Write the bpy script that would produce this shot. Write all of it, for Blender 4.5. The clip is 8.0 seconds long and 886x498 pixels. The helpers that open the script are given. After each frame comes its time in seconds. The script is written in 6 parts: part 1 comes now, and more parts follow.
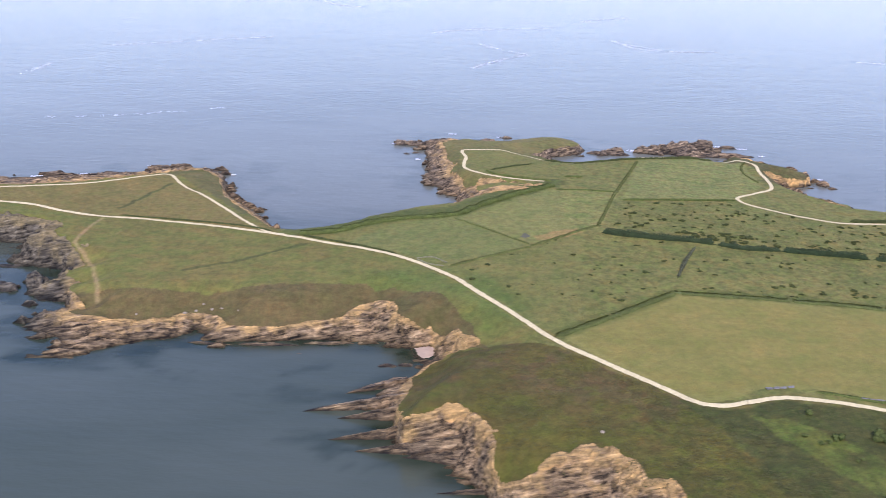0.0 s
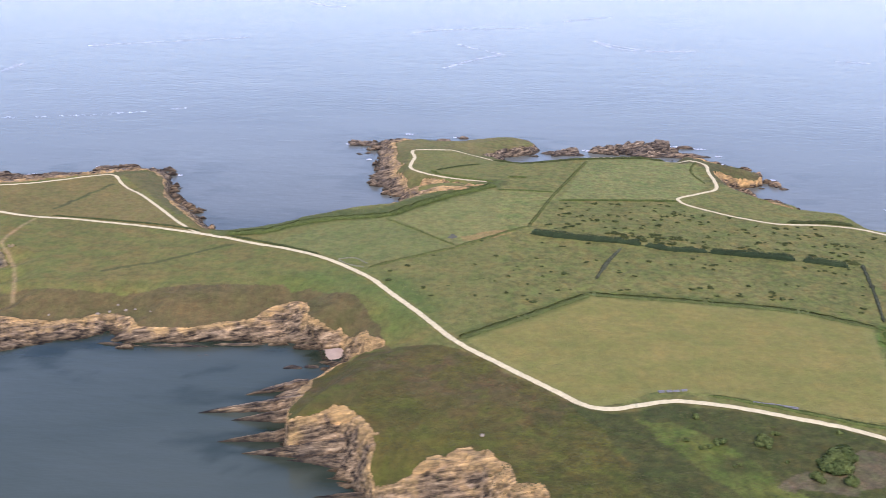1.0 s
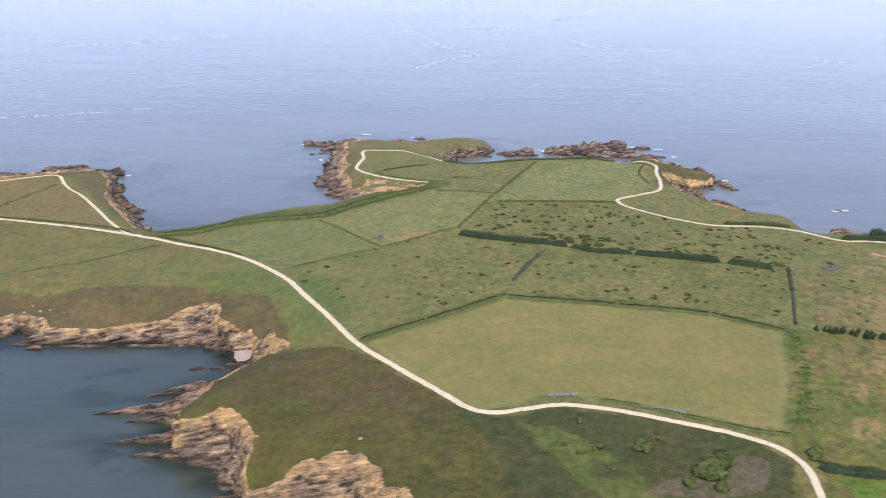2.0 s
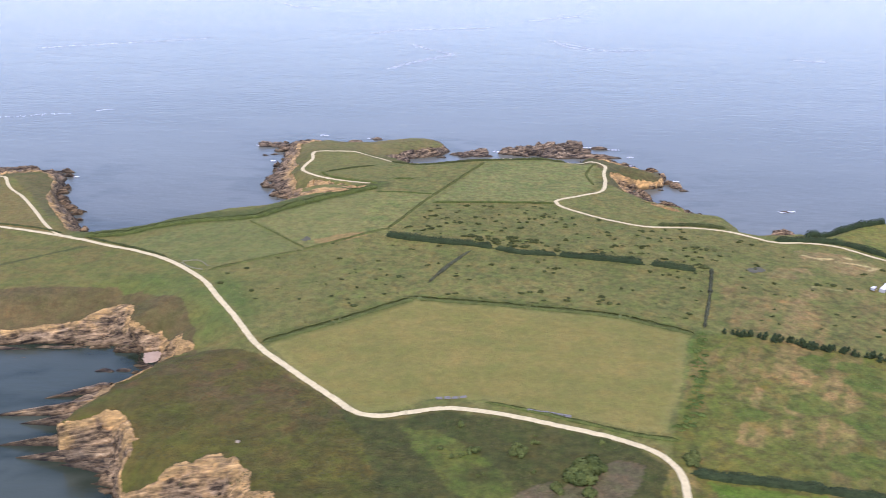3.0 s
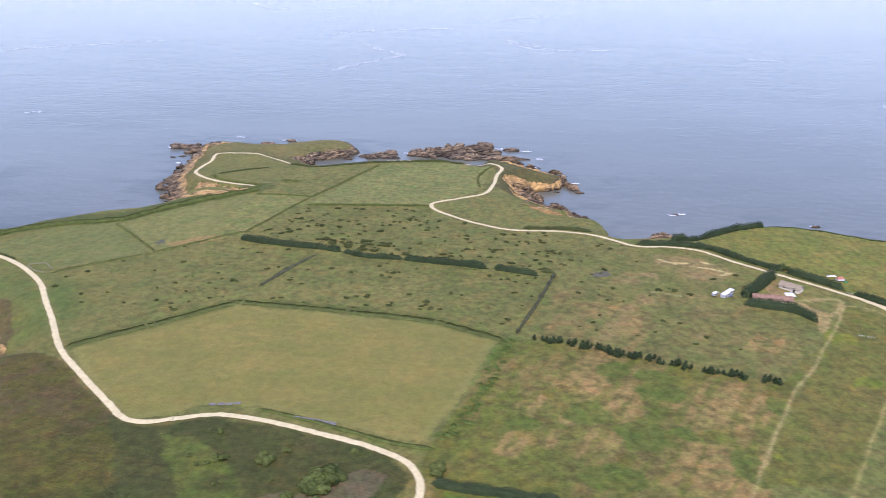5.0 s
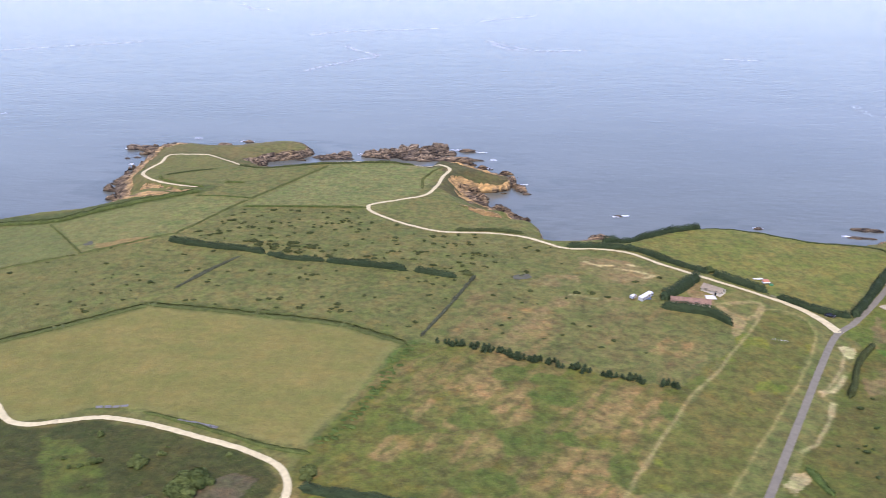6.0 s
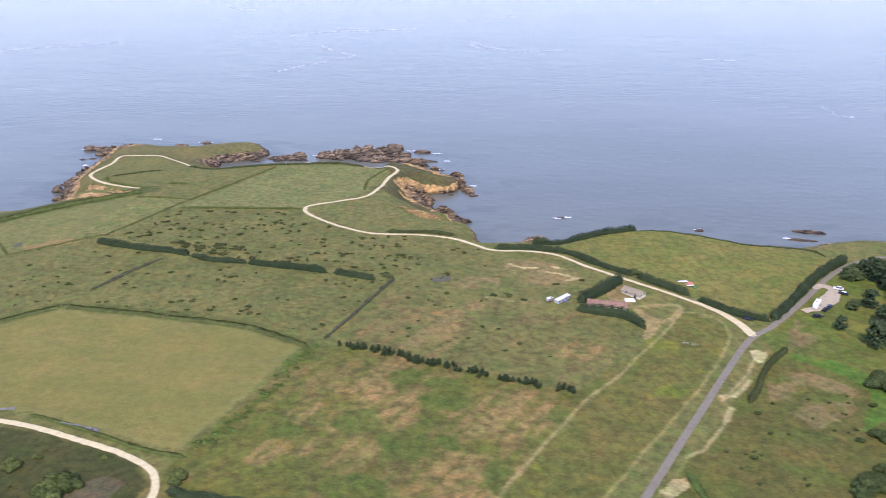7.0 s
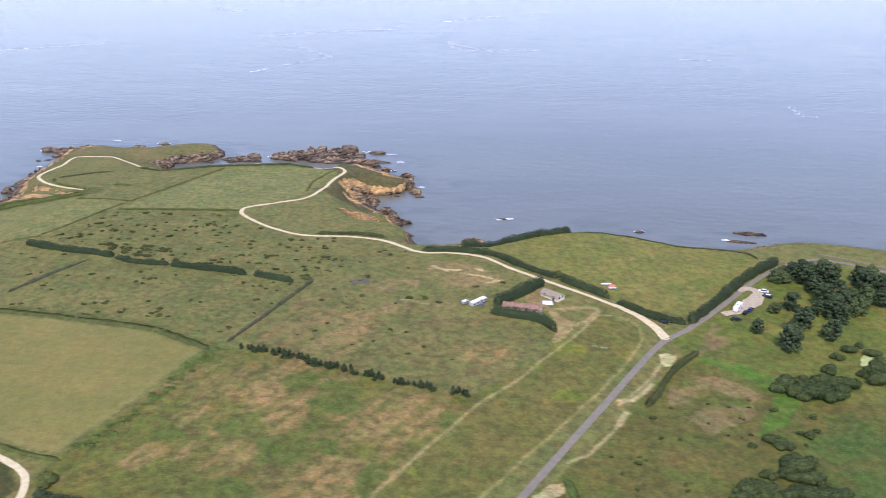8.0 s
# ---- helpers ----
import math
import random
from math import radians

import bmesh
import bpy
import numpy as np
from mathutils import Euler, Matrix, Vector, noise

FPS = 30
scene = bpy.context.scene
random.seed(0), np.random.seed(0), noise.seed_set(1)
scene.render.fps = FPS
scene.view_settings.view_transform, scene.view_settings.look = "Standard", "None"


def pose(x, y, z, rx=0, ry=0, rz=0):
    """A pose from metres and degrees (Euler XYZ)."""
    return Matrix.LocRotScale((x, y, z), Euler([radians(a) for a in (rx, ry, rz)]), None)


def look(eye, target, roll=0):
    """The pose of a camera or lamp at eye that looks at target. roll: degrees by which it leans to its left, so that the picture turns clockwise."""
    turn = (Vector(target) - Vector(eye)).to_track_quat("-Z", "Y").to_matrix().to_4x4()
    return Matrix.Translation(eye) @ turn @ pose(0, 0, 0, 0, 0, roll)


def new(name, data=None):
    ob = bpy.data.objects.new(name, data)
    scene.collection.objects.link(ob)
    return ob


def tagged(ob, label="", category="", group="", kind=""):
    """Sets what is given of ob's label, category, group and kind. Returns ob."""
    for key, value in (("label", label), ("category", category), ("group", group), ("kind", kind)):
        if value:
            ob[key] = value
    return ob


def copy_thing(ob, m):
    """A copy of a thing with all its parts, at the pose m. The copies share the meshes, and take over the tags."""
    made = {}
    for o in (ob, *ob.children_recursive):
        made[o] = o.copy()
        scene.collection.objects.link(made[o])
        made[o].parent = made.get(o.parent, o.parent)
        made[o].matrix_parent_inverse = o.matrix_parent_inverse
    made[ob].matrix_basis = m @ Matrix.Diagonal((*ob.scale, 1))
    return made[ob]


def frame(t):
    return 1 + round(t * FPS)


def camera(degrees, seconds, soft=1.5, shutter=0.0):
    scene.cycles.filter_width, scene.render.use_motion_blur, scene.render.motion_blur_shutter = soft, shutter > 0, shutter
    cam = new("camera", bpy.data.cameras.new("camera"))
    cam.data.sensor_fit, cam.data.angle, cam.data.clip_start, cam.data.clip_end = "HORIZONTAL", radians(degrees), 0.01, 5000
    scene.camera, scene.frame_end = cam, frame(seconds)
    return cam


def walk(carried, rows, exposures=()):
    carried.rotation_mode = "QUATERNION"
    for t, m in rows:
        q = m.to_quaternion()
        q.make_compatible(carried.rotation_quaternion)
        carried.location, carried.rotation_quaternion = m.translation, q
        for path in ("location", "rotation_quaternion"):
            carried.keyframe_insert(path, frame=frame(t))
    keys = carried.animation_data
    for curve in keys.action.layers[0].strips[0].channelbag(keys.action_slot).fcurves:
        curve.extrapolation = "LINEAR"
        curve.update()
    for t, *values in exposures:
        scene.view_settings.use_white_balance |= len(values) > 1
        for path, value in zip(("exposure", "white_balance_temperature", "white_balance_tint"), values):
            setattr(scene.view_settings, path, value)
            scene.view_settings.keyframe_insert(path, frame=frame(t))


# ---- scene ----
# ---------------------------------------------------------------- camera
cam = camera(52.2, 8.0, soft=0.4, shutter=0.6)
# seconds, x, y, z, yaw to the left, pitch up, lean to the left
FLIGHT = [
    (0.0, 1.54, 2.37, 166.58, 0.131, -22.318, 1.698),
    (0.5, 21.10, 3.98, 166.70, 0.576, -22.323, 1.557),
    (1.0, 40.60, 5.66, 166.85, 1.021, -22.329, 1.413),
    (1.5, 60.01, 7.42, 167.03, 1.466, -22.335, 1.271),
    (2.0, 79.35, 9.24, 167.22, 1.911, -22.340, 1.128),
    (2.5, 98.62, 11.16, 167.42, 2.356, -22.346, 0.985),
    (3.0, 117.85, 13.16, 167.64, 2.802, -22.351, 0.841),
    (3.5, 137.00, 15.25, 167.86, 3.247, -22.357, 0.698),
    (4.0, 156.11, 17.44, 168.07, 3.692, -22.363, 0.553),
    (4.5, 175.18, 19.73, 168.28, 4.137, -22.368, 0.408),
    (5.0, 194.20, 22.12, 168.48, 4.583, -22.375, 0.263),
    (5.5, 213.17, 24.63, 168.66, 5.028, -22.380, 0.118),
    (6.0, 232.12, 27.25, 168.81, 5.473, -22.386, -0.028),
    (6.5, 251.04, 29.99, 168.93, 5.919, -22.392, -0.174),
    (7.0, 269.94, 32.85, 169.03, 6.365, -22.398, -0.321),
    (7.5, 288.81, 35.85, 169.08, 6.811, -22.404, -0.468),
    (8.0, 307.66, 38.98, 169.10, 7.256, -22.411, -0.616),
]


def aim(x, y, z, yaw, pitch, roll):
    yaw, pitch = radians(yaw), radians(pitch)
    ahead = Vector((-math.sin(yaw) * math.cos(pitch), math.cos(yaw) * math.cos(pitch), math.sin(pitch)))
    eye = Vector((x, y, z))
    return look(eye, eye + ahead * 100, roll)


walk(cam, [(t, aim(*row)) for t, *row in FLIGHT], exposures=[(0.0, 0.92, 6300, 32), (8.0, 0.92, 6300, 32)])

# ---------------------------------------------------------------- sky and sun
SUN_ELEVATION, SUN_AZIMUTH = 52.0, 176.0  # degrees; azimuth clockwise from +y
world = bpy.data.worlds.new("sky")
scene.world = world
world.use_nodes = True
nodes, links = world.node_tree.nodes, world.node_tree.links
sky = nodes.new("ShaderNodeTexSky")
sky.sky_type, sky.sun_disc = "NISHITA", False
sky.sun_elevation, sky.sun_rotation = radians(SUN_ELEVATION), radians(SUN_AZIMUTH)
sky.air_density, sky.dust_density, sky.ozone_density = 1.2, 0.3, 4.0
links.new(sky.outputs[0], nodes["Background"].inputs[0])
nodes["Background"].inputs[1].default_value = 0.15

lamp = bpy.data.lights.new("sun", "SUN")
lamp.energy, lamp.angle, lamp.color = 2.1, radians(10.0), (1.0, 0.94, 0.86)
sun = new("sun", lamp)
el, az = radians(SUN_ELEVATION), radians(SUN_AZIMUTH)
sun.matrix_world = look(Vector((math.sin(az) * math.cos(el), math.cos(az) * math.cos(el), math.sin(el))) * 500, (0, 0, 0))


# ---------------------------------------------------------------- arithmetic of the plan
def lattice(ix, iy, seed):
    n = (ix.astype(np.int64) * 374761393 + iy.astype(np.int64) * 668265263 + seed * 974634777) & 0x7FFFFFFF
    n = ((n ^ (n >> 13)) * 1274126177) & 0x7FFFFFFF
    n = ((n ^ (n >> 16)) * 1103515245) & 0x7FFFFFFF
    return ((n >> 8) & 0xFFFF) / 65535.0


def value_noise(x, y, seed=0):
    fx, fy = np.floor(x), np.floor(y)
    u, v = x - fx, y - fy
    u, v = u * u * (3 - 2 * u), v * v * (3 - 2 * v)
    a, b = lattice(fx, fy, seed), lattice(fx + 1, fy, seed)
    c, d = lattice(fx, fy + 1, seed), lattice(fx + 1, fy + 1, seed)
    return (a * (1 - u) + b * u) * (1 - v) + (c * (1 - u) + d * u) * v


def fbm(x, y, seed=0, octaves=4):
    total, weight, size = 0.0, 0.0, 1.0
    for k in range(octaves):
        total = total + value_noise(x * 2 ** k, y * 2 ** k, seed + k) * size
        weight += size
        size *= 0.5
    return total / weight


def smooth(lo, hi, x):
    t = np.clip((x - lo) / (hi - lo), 0, 1)
    return t * t * (3 - 2 * t)


def inside(outline, x, y):
    hit = np.zeros(np.shape(x), bool)
    n = len(outline)
    for k in range(n):
        (ax, ay), (bx, by) = outline[k], outline[(k + 1) % n]
        if ay == by:
            continue
        crosses = (ay > y) != (by > y)
        hit ^= crosses & (x < (bx - ax) * (y - ay) / (by - ay) + ax)
    return hit


def from_line(line, x, y, closed=False):
    best = np.full(np.shape(x), 1e9)
    pairs = list(zip(line, line[1:] + line[:1])) if closed else list(zip(line, line[1:]))
    for (ax, ay), (bx, by) in pairs:
        ux, uy = bx - ax, by - ay
        t = np.clip(((x - ax) * ux + (y - ay) * uy) / (ux * ux + uy * uy + 1e-9), 0, 1)
        best = np.minimum(best, (x - ax - t * ux) ** 2 + (y - ay - t * uy) ** 2)
    return np.sqrt(best)


def spline(line, step):
    """Points about step apart on a smooth curve through the corners of line."""
    p = [Vector(a) for a in line]
    p = [2 * p[0] - p[1]] + p + [2 * p[-1] - p[-2]]
    out = []
    for k in range(1, len(p) - 2):
        a, b, c, d = p[k - 1:k + 3]
        n = max(1, int((c - b).length / step))
        for i in range(n):
            t = i / n
            out.append(0.5 * (2 * b + (c - a) * t + (2 * a - 5 * b + 4 * c - d) * t * t + (3 * b - a - 3 * c + d) * t ** 3))
    return [tuple(v) for v in out] + [tuple(p[-2])]


# ---------------------------------------------------------------- the plan: coast, height, ways, fields
COAST_SOUTH = [(70, -900), (64, 0), (70, 110), (81.9, 164.7), (74, 183.5), (57.8, 193.4), (41.8, 203.4), (25.9, 204.6)] + [(17.3, 215.1), (16, 218.4), (13.3, 222.5), (11.2, 226.7), (5.3, 228.6), (6.1, 233.2), (3.6, 237.1), (-3.1, 238), (-11.1, 239.6), (-12.4, 244.4), (-12.9, 249.8), (-14.1, 255.9), (-16.6, 259.5), (-19.9, 268.5), (-21.9, 273.1), (-16.4, 279.1), (-10.3, 285.7), (-5.3, 292.5), (-6.1, 298.3), (-8.4, 300.7), (-10.1, 308.2), (-16.5, 311.8), (-29.3, 309.7), (-38.4, 312.7), (-51.3, 310.9), (-66.1, 308.7), (-81.1, 307.7), (-92.5, 308.2), (-90.8, 313.4), (-95.2, 316), (-100.6, 309.2), (-111, 306.6), (-117.7, 303.9), (-123.5, 299.1), (-128, 294.1), (-137.5, 291.8), (-149.6, 293.6)]
COAST_SOUTH_WEST = [(-141.2, 301), (-145.4, 306.2), (-155.8, 310.1), (-162, 314.5), (-163, 324.2), (-160.4, 329), (-151.9, 332.1), (-155.1, 336.7), (-168.2, 339), (-177.6, 346.6), (-175.1, 354.9), (-166.8, 358.5), (-169.5, 369.9), (-178.8, 372.4), (-188.1, 376.1), (-195.5, 382.8), (-194, 392.6), (-191.5, 399.1), (-197, 399.4), (-211, 400.4)]
COAST_WEST = [(-259.4, 396.7), (-340.6, 402.3), (-463.9, 408), (-460.4, 486), (-337.7, 490.3)]
COAST_NORTH_WEST = [(-255, 494.5), (-225.5, 501.7), (-195.9, 511.2), (-182.9, 512.5), (-159.1, 522.8), (-136.6, 521.7), (-129, 511.3), (-123.1, 492.8), (-121, 477), (-107.1, 459.6), (-98.5, 451.4), (-90.2, 439.4), (-85, 428.5), (-76, 414), (-67, 412), (-58.3, 414), (-50.8, 417.2), (-40.6, 426.7), (-24.2, 437.2), (-1.2, 449), (8.4, 470), (7.4, 481.1), (6.8, 487.7), (4.2, 489.5), (1.9, 490.2), (-1.1, 493.9), (-2.4, 498.8), (-6.5, 506.6), (-9.9, 513.7), (-14.9, 518.6), (-13.6, 525.3), (-10.2, 529), (-9.8, 535.9), (-11.7, 543.9), (-10.8, 550), (-11.8, 557.2), (-12, 566), (-14.5, 573.4), (-13, 581.5), (-16.6, 582.5), (-15.2, 589.4), (-14.7, 595), (-16.1, 600.5), (-12.5, 603.7), (-5.8, 605.8)]
COAST_NORTH = [(10, 602), (30, 600), (50, 604), (63.4, 610.2), (78.8, 613.3), (89.1, 603), (93.5, 589.8), (88.2, 578.7), (80.3, 574.1), (69.5, 570.4), (62, 562), (72, 550), (85, 545), (98, 546), (120, 550), (150, 557), (172, 562), (190.4, 579.1), (199.6, 571.5), (209.4, 560.7), (217.9, 557), (224.3, 549.8), (224.7, 535.9), (222.5, 527.5), (216.5, 522.9), (205.3, 520.9), (203.2, 517.7), (206.9, 509.3), (210.1, 501.1), (214.7, 496), (218.9, 492.8), (224, 481.1), (231.2, 476.7), (228.9, 471.5), (230.7, 464.3), (235.3, 455.4), (242.4, 450.7)]
COAST_EAST = [(245.5, 425.3), (259.8, 427.9), (265.3, 430.8), (275.7, 428.6), (293.4, 444), (314.8, 457.2), (336.5, 458.7), (367.3, 447.8), (393, 447.6), (413.1, 458.6), (424.4, 462.9), (447.3, 461.7), (463.5, 458)]
COAST = COAST_SOUTH + COAST_SOUTH_WEST + COAST_WEST + COAST_NORTH_WEST + COAST_NORTH + COAST_EAST + [(560, 462), (900, 520), (2500, 700), (2500, -900)]

KNOLLS = [(x, y) for x in range(-300, 601, 150) for y in range(100, 701, 150)]
RISE = [-8.08, 26.09, 0.78, 16.55, 9.87, 6.64, -9.06, 8.82, -5.96, -5.92, 13.45, 23.39, -7.81, 19.03, 0.18, 2.03, -0.80, 11.18, 2.37, 3.64, 7.44, 9.23, 10.15, 8.18, -0.68, 4.91, 20.91, -26.87, 11.73, -1.09, 4.07, 6.51, 21.19, 2.94, -0.10, 6.56]


def plateau(x, y):
    """The height of the land away from its cliffs."""
    x, y = np.clip(np.asarray(x, float), -420, 700), np.clip(np.asarray(y, float), 60, 720)
    z = RISE[0] + 0 * x
    for (a, b), w in zip(KNOLLS, RISE[1:]):
        z = z + w * np.exp(-((x - a) ** 2 + (y - b) ** 2) / (2 * 130.0 ** 2))
    return z


# the coast: x, y, metres from the water to full height, share of the rock foot, metres of bare rock
SHORES_SOUTH = [
    (16.9, 215.5, 9, 0.95, 8), (12.9, 223.3, 9, 0.95, 8), (5.9, 233.2, 9, 0.9, 9), (-4.1, 238.2, 10, 0.85, 9.5), (-14.1, 241.3, 12, 0.6, 7), (-14.1, 251, 16, 0.4, 5), (-16.1, 260.8, 20, 0.35, 6),
    (-18, 273.4, 22, 0.3, 6), (27.8, 208.5, 12, 0.9, 7), (41.8, 209.3, 14, 0.9, 16), (55.7, 202.3, 14, 0.9, 14), (70.1, 191.4, 12, 0.9, 11), (-8.1, 287.8, 26, 0.25, 3), (-6.1, 296.4, 20, 0.5, 6),
]
SHORES_COVE = [
    (-8.1, 303.2, 18, 0.6, 12), (-16, 312, 14, 0.75, 10), (-28.9, 309.4, 11, 0.9, 10), (-39.8, 312.4, 24, 0.45, 6), (-59.8, 309.9, 30, 0.4, 5), (-81.8, 307.4, 30, 0.4, 5), (-94.7, 314.4, 26, 0.5, 8),
    (-111.8, 306, 32, 0.4, 6), (-130.1, 294.6, 32, 0.3, 14), (-150, 309.5, 28, 0.35, 13), (-159.8, 327.2, 22, 0.5, 9), (-164.7, 340.8, 18, 0.65, 11), (-181.1, 377.7, 14, 0.75, 12), (-198.8, 400.1, 10, 0.9, 8),
]
SHORES_WEST = [
    (-245, 505, 42, 0.12, 9), (-190, 520, 42, 0.12, 10), (-140, 533, 30, 0.25, 13), (-125, 500, 24, 0.3, 9), (-98, 456, 18, 0.35, 6), (-40, 428, 9, 0.8, 1.5), (-3, 497, 22, 0.6, 9),
    (-12, 520, 22, 0.5, 12), (-17, 560, 24, 0.3, 10), (-20, 600, 30, 0.2, 13), (30, 603, 22, 0.3, 3), (84, 608, 40, 0.45, 7), (75, 595, 40, 0.55, 5), (60, 598, 40, 0.5, 4),
]
SHORES_NORTH = [
    (130, 567, 9, 0.7, 1.5), (185, 574, 16, 0.3, 4), (226, 562, 45, 0.5, 2), (214, 546, 45, 0.6, 4), (225, 550, 45, 0.6, 4), (200, 532, 30, 0.25, 5), (215, 517, 30, 0.2, 3),
    (230, 500, 14, 0.6, 9), (240, 440, 9, 0.7, 1.5), (260, 472, 10, 0.6, 5), (330, 470, 9, 0.7, 2), (430, 465, 9, 0.7, 2),
]
SHORES = SHORES_SOUTH + SHORES_COVE + SHORES_WEST + SHORES_NORTH


def shore(x, y):
    total, run, foot, wide = 0.0, 0.0, 0.0, 0.0
    for a, b, r, f, k in SHORES:
        w = 1 / (((x - a) ** 2 + (y - b) ** 2) + 12.0) ** 2.5
        total, run, foot, wide = total + w, run + w * r, foot + w * f, wide + w * k
    return run / total, foot / total, wide / total


def inland(x, y):
    """Metres from the waterline, negative at sea."""
    d = from_line(COAST, x, y, True)
    return np.where(inside(COAST, x, y), d, -d)


# brows: where turf gives way to cliff; the ends of each are joined through the land behind
BROW_WEST_CRAGS = [(-224.6, 397.9, 8), (-209.5, 399.8, 7.8), (-196.8, 401.2, 7.7), (-184.2, 403.4, 7.5), (-177.8, 409.4, 7.5), (-177.7, 401.9, 7.5), (-182.4, 395.6, 7.5), (-183.9, 387, 7.4), (-177.7, 384.9, 7.3), (-171.7, 388.2, 7.3), (-174.5, 379.8, 7.3), (-178.6, 374.1, 7.3), (-168.6, 371.2, 7.1), (-157.4, 368.4, 7), (-154.3, 361.4, 6.9), (-158.8, 356.2, 6.9), (-160.1, 351.4, 6.8), (-148.6, 345, 6.7), (-152.5, 341.9, 6.7), (-152.3, 336.6, 6.6), (-145.1, 329.9, 6.4), (-140.7, 324.8, 4.5)]
BROW_SOUTH_CLIFF = [(-144.5, 321.8, 4.6), (-150.4, 320, 4.5), (-138.4, 317.6, 4.6), (-126.7, 315.8, 4.7), (-113.4, 315.4, 4.8), (-105.1, 317.4, 4.9), (-99.9, 322.1, 5), (-93.4, 323.3, 5.1), (-85.8, 319.5, 5.3), (-81.8, 314.1, 5.4), (-73, 311.9, 5.6), (-59.9, 311.6, 6), (-47.7, 317.3, 6.4), (-39, 318.3, 6.9), (-34.7, 323.9, 7.5), (-31.1, 328, 8.2), (-26.7, 329.6, 9), (-18.6, 326.5, 10.8), (-16.1, 318.9, 11.4), (-15.3, 312.8, 11.5), (-7.9, 310.9, 11.5), (-3.1, 312.1, 11.5)]
BROW_COVE = [(3, 305.9, 11.5), (7.6, 305.3, 11.5), (9.7, 299.1, 11.5), (14.6, 295, 11.5), (14.4, 293.5, 10), (9.8, 293.4, 8), (5, 296.3, 4.8), (0.4, 293.5, 3.4), (-3.5, 291.3, 2.4), (-6.3, 285, 2.4), (-8.5, 280.2, 3.2), (-8.8, 273.2, 4.6), (-10.9, 259, 7.5), (-13.2, 252.7, 7.5), (-9.4, 238.4, 13.5), (-3.1, 241.8, 14), (5.2, 246.1, 14.7), (10.5, 243, 14.9), (14.2, 237.5, 14.9), (18.1, 231.5, 15)]
BROW_SOUTH_CRAGS = [(16.4, 231.6, 14.5), (17.7, 228, 13.4), (16.8, 222.8, 12), (17.2, 218.8, 10), (19.7, 215, 8.6), (23.9, 213.9, 10), (28.6, 215.3, 12), (31.8, 217.5, 15), (36, 220.1, 16), (38.7, 218.6, 16.4), (42.7, 222.3, 17.2), (45.9, 222.5, 17.4), (48, 220.1, 17.6), (49.8, 221.6, 17.8), (53.1, 217.1, 18.3), (56.9, 214.2, 18.6), (58.6, 206.1, 18), (61.5, 205.6, 18.3), (64.7, 205, 18.5), (66.7, 198.6, 18.5), (69.1, 192.5, 18.8), (75.7, 185.3, 18.8)]
BROW_SOUTH = BROW_WEST_CRAGS + BROW_SOUTH_CLIFF + BROW_COVE + BROW_SOUTH_CRAGS
BROW_WEST = [(-233.7, 452.1, 9), (-218.1, 457.4, 9), (-197.4, 466.2, 9), (-182.3, 475.2, 8.5), (-169.7, 484.2, 8), (-156.3, 492.4, 7.5), (-145.6, 500.5, 7), (-135.5, 501.5, 6), (-127.5, 490, 5.5), (-122.9, 476.2, 5.5), (-117.7, 460.8, 6), (-108.9, 446.5, 6.5), (-98.3, 431.4, 7), (-89.4, 418.6, 7.5), (-83.2, 409.3, 8)]
BROW_FAR_WEST = [(33.9, 481.8, 8.5), (29, 487.3, 8.5), (23.2, 490.3, 8), (17.2, 487.8, 6), (11.7, 488.2, 5), (10.2, 495.2, 6), (6.2, 505.2, 6), (3.2, 512.5, 6), (4.3, 516, 7), (7.3, 518.7, 8), (3.7, 529.6, 7), (0.6, 537.5, 7), (1.3, 547.3, 7), (0.8, 558.6, 7), (-2.7, 570.5, 6.5), (-1.4, 580.5, 6), (5.3, 585.3, 6)]
BROW_EAST = [(188.7, 553.9, 8), (198.8, 551.6, 6.5), (211.9, 544.1, 5), (220.8, 541, 4.5), (222.5, 532.6, 4.5), (217.9, 524.9, 4.5), (210.3, 521.1, 5.2), (203.9, 520.6, 6.5), (200, 524.4, 7.2), (195.1, 524.4, 8.4), (189.4, 520.1, 8.6), (189.5, 510.5, 7.5), (193.2, 510.7, 5.2), (198.0, 508.1, 3.2), (201.6, 502.9, 2.4), (208.2, 495.1, 2.0), (211.7, 491.1, 2.2), (215.3, 477.8, 4.5), (218.6, 472.8, 8.0), (221.9, 472.7, 7.5), (224.5, 469.9, 4.5), (229.0, 466.4, 2.2)]
BROWS = [
    (BROW_SOUTH, [(180, 150), (180, 330), (-40, 380), (-260, 420)], [(-300, 290), (-300, 380), (-170, 376), (-60, 358), (60, 330), (90, 250), (95, 175), (80, 160), (-60, 170), (-200, 270)], 1.0),
    (BROW_WEST, [(-60, 400), (-300, 420)], [(-340, 440), (-340, 570), (-100, 570), (-68, 440), (-66, 404), (-92, 402), (-116, 432), (-140, 468), (-160, 474), (-200, 448)], 0.9),
    (BROW_FAR_WEST, [(60, 585), (60, 478)], [(-40, 476), (-40, 630), (20, 612), (20, 560), (22, 525), (30, 505), (50, 492), (46, 474), (20, 478)], 0.8),
    (BROW_EAST, [(165, 455), (165, 555)], [(174, 556), (180, 595), (250, 595), (255, 500), (240, 440), (212, 446), (180, 480), (174, 515)], 0.8),
]


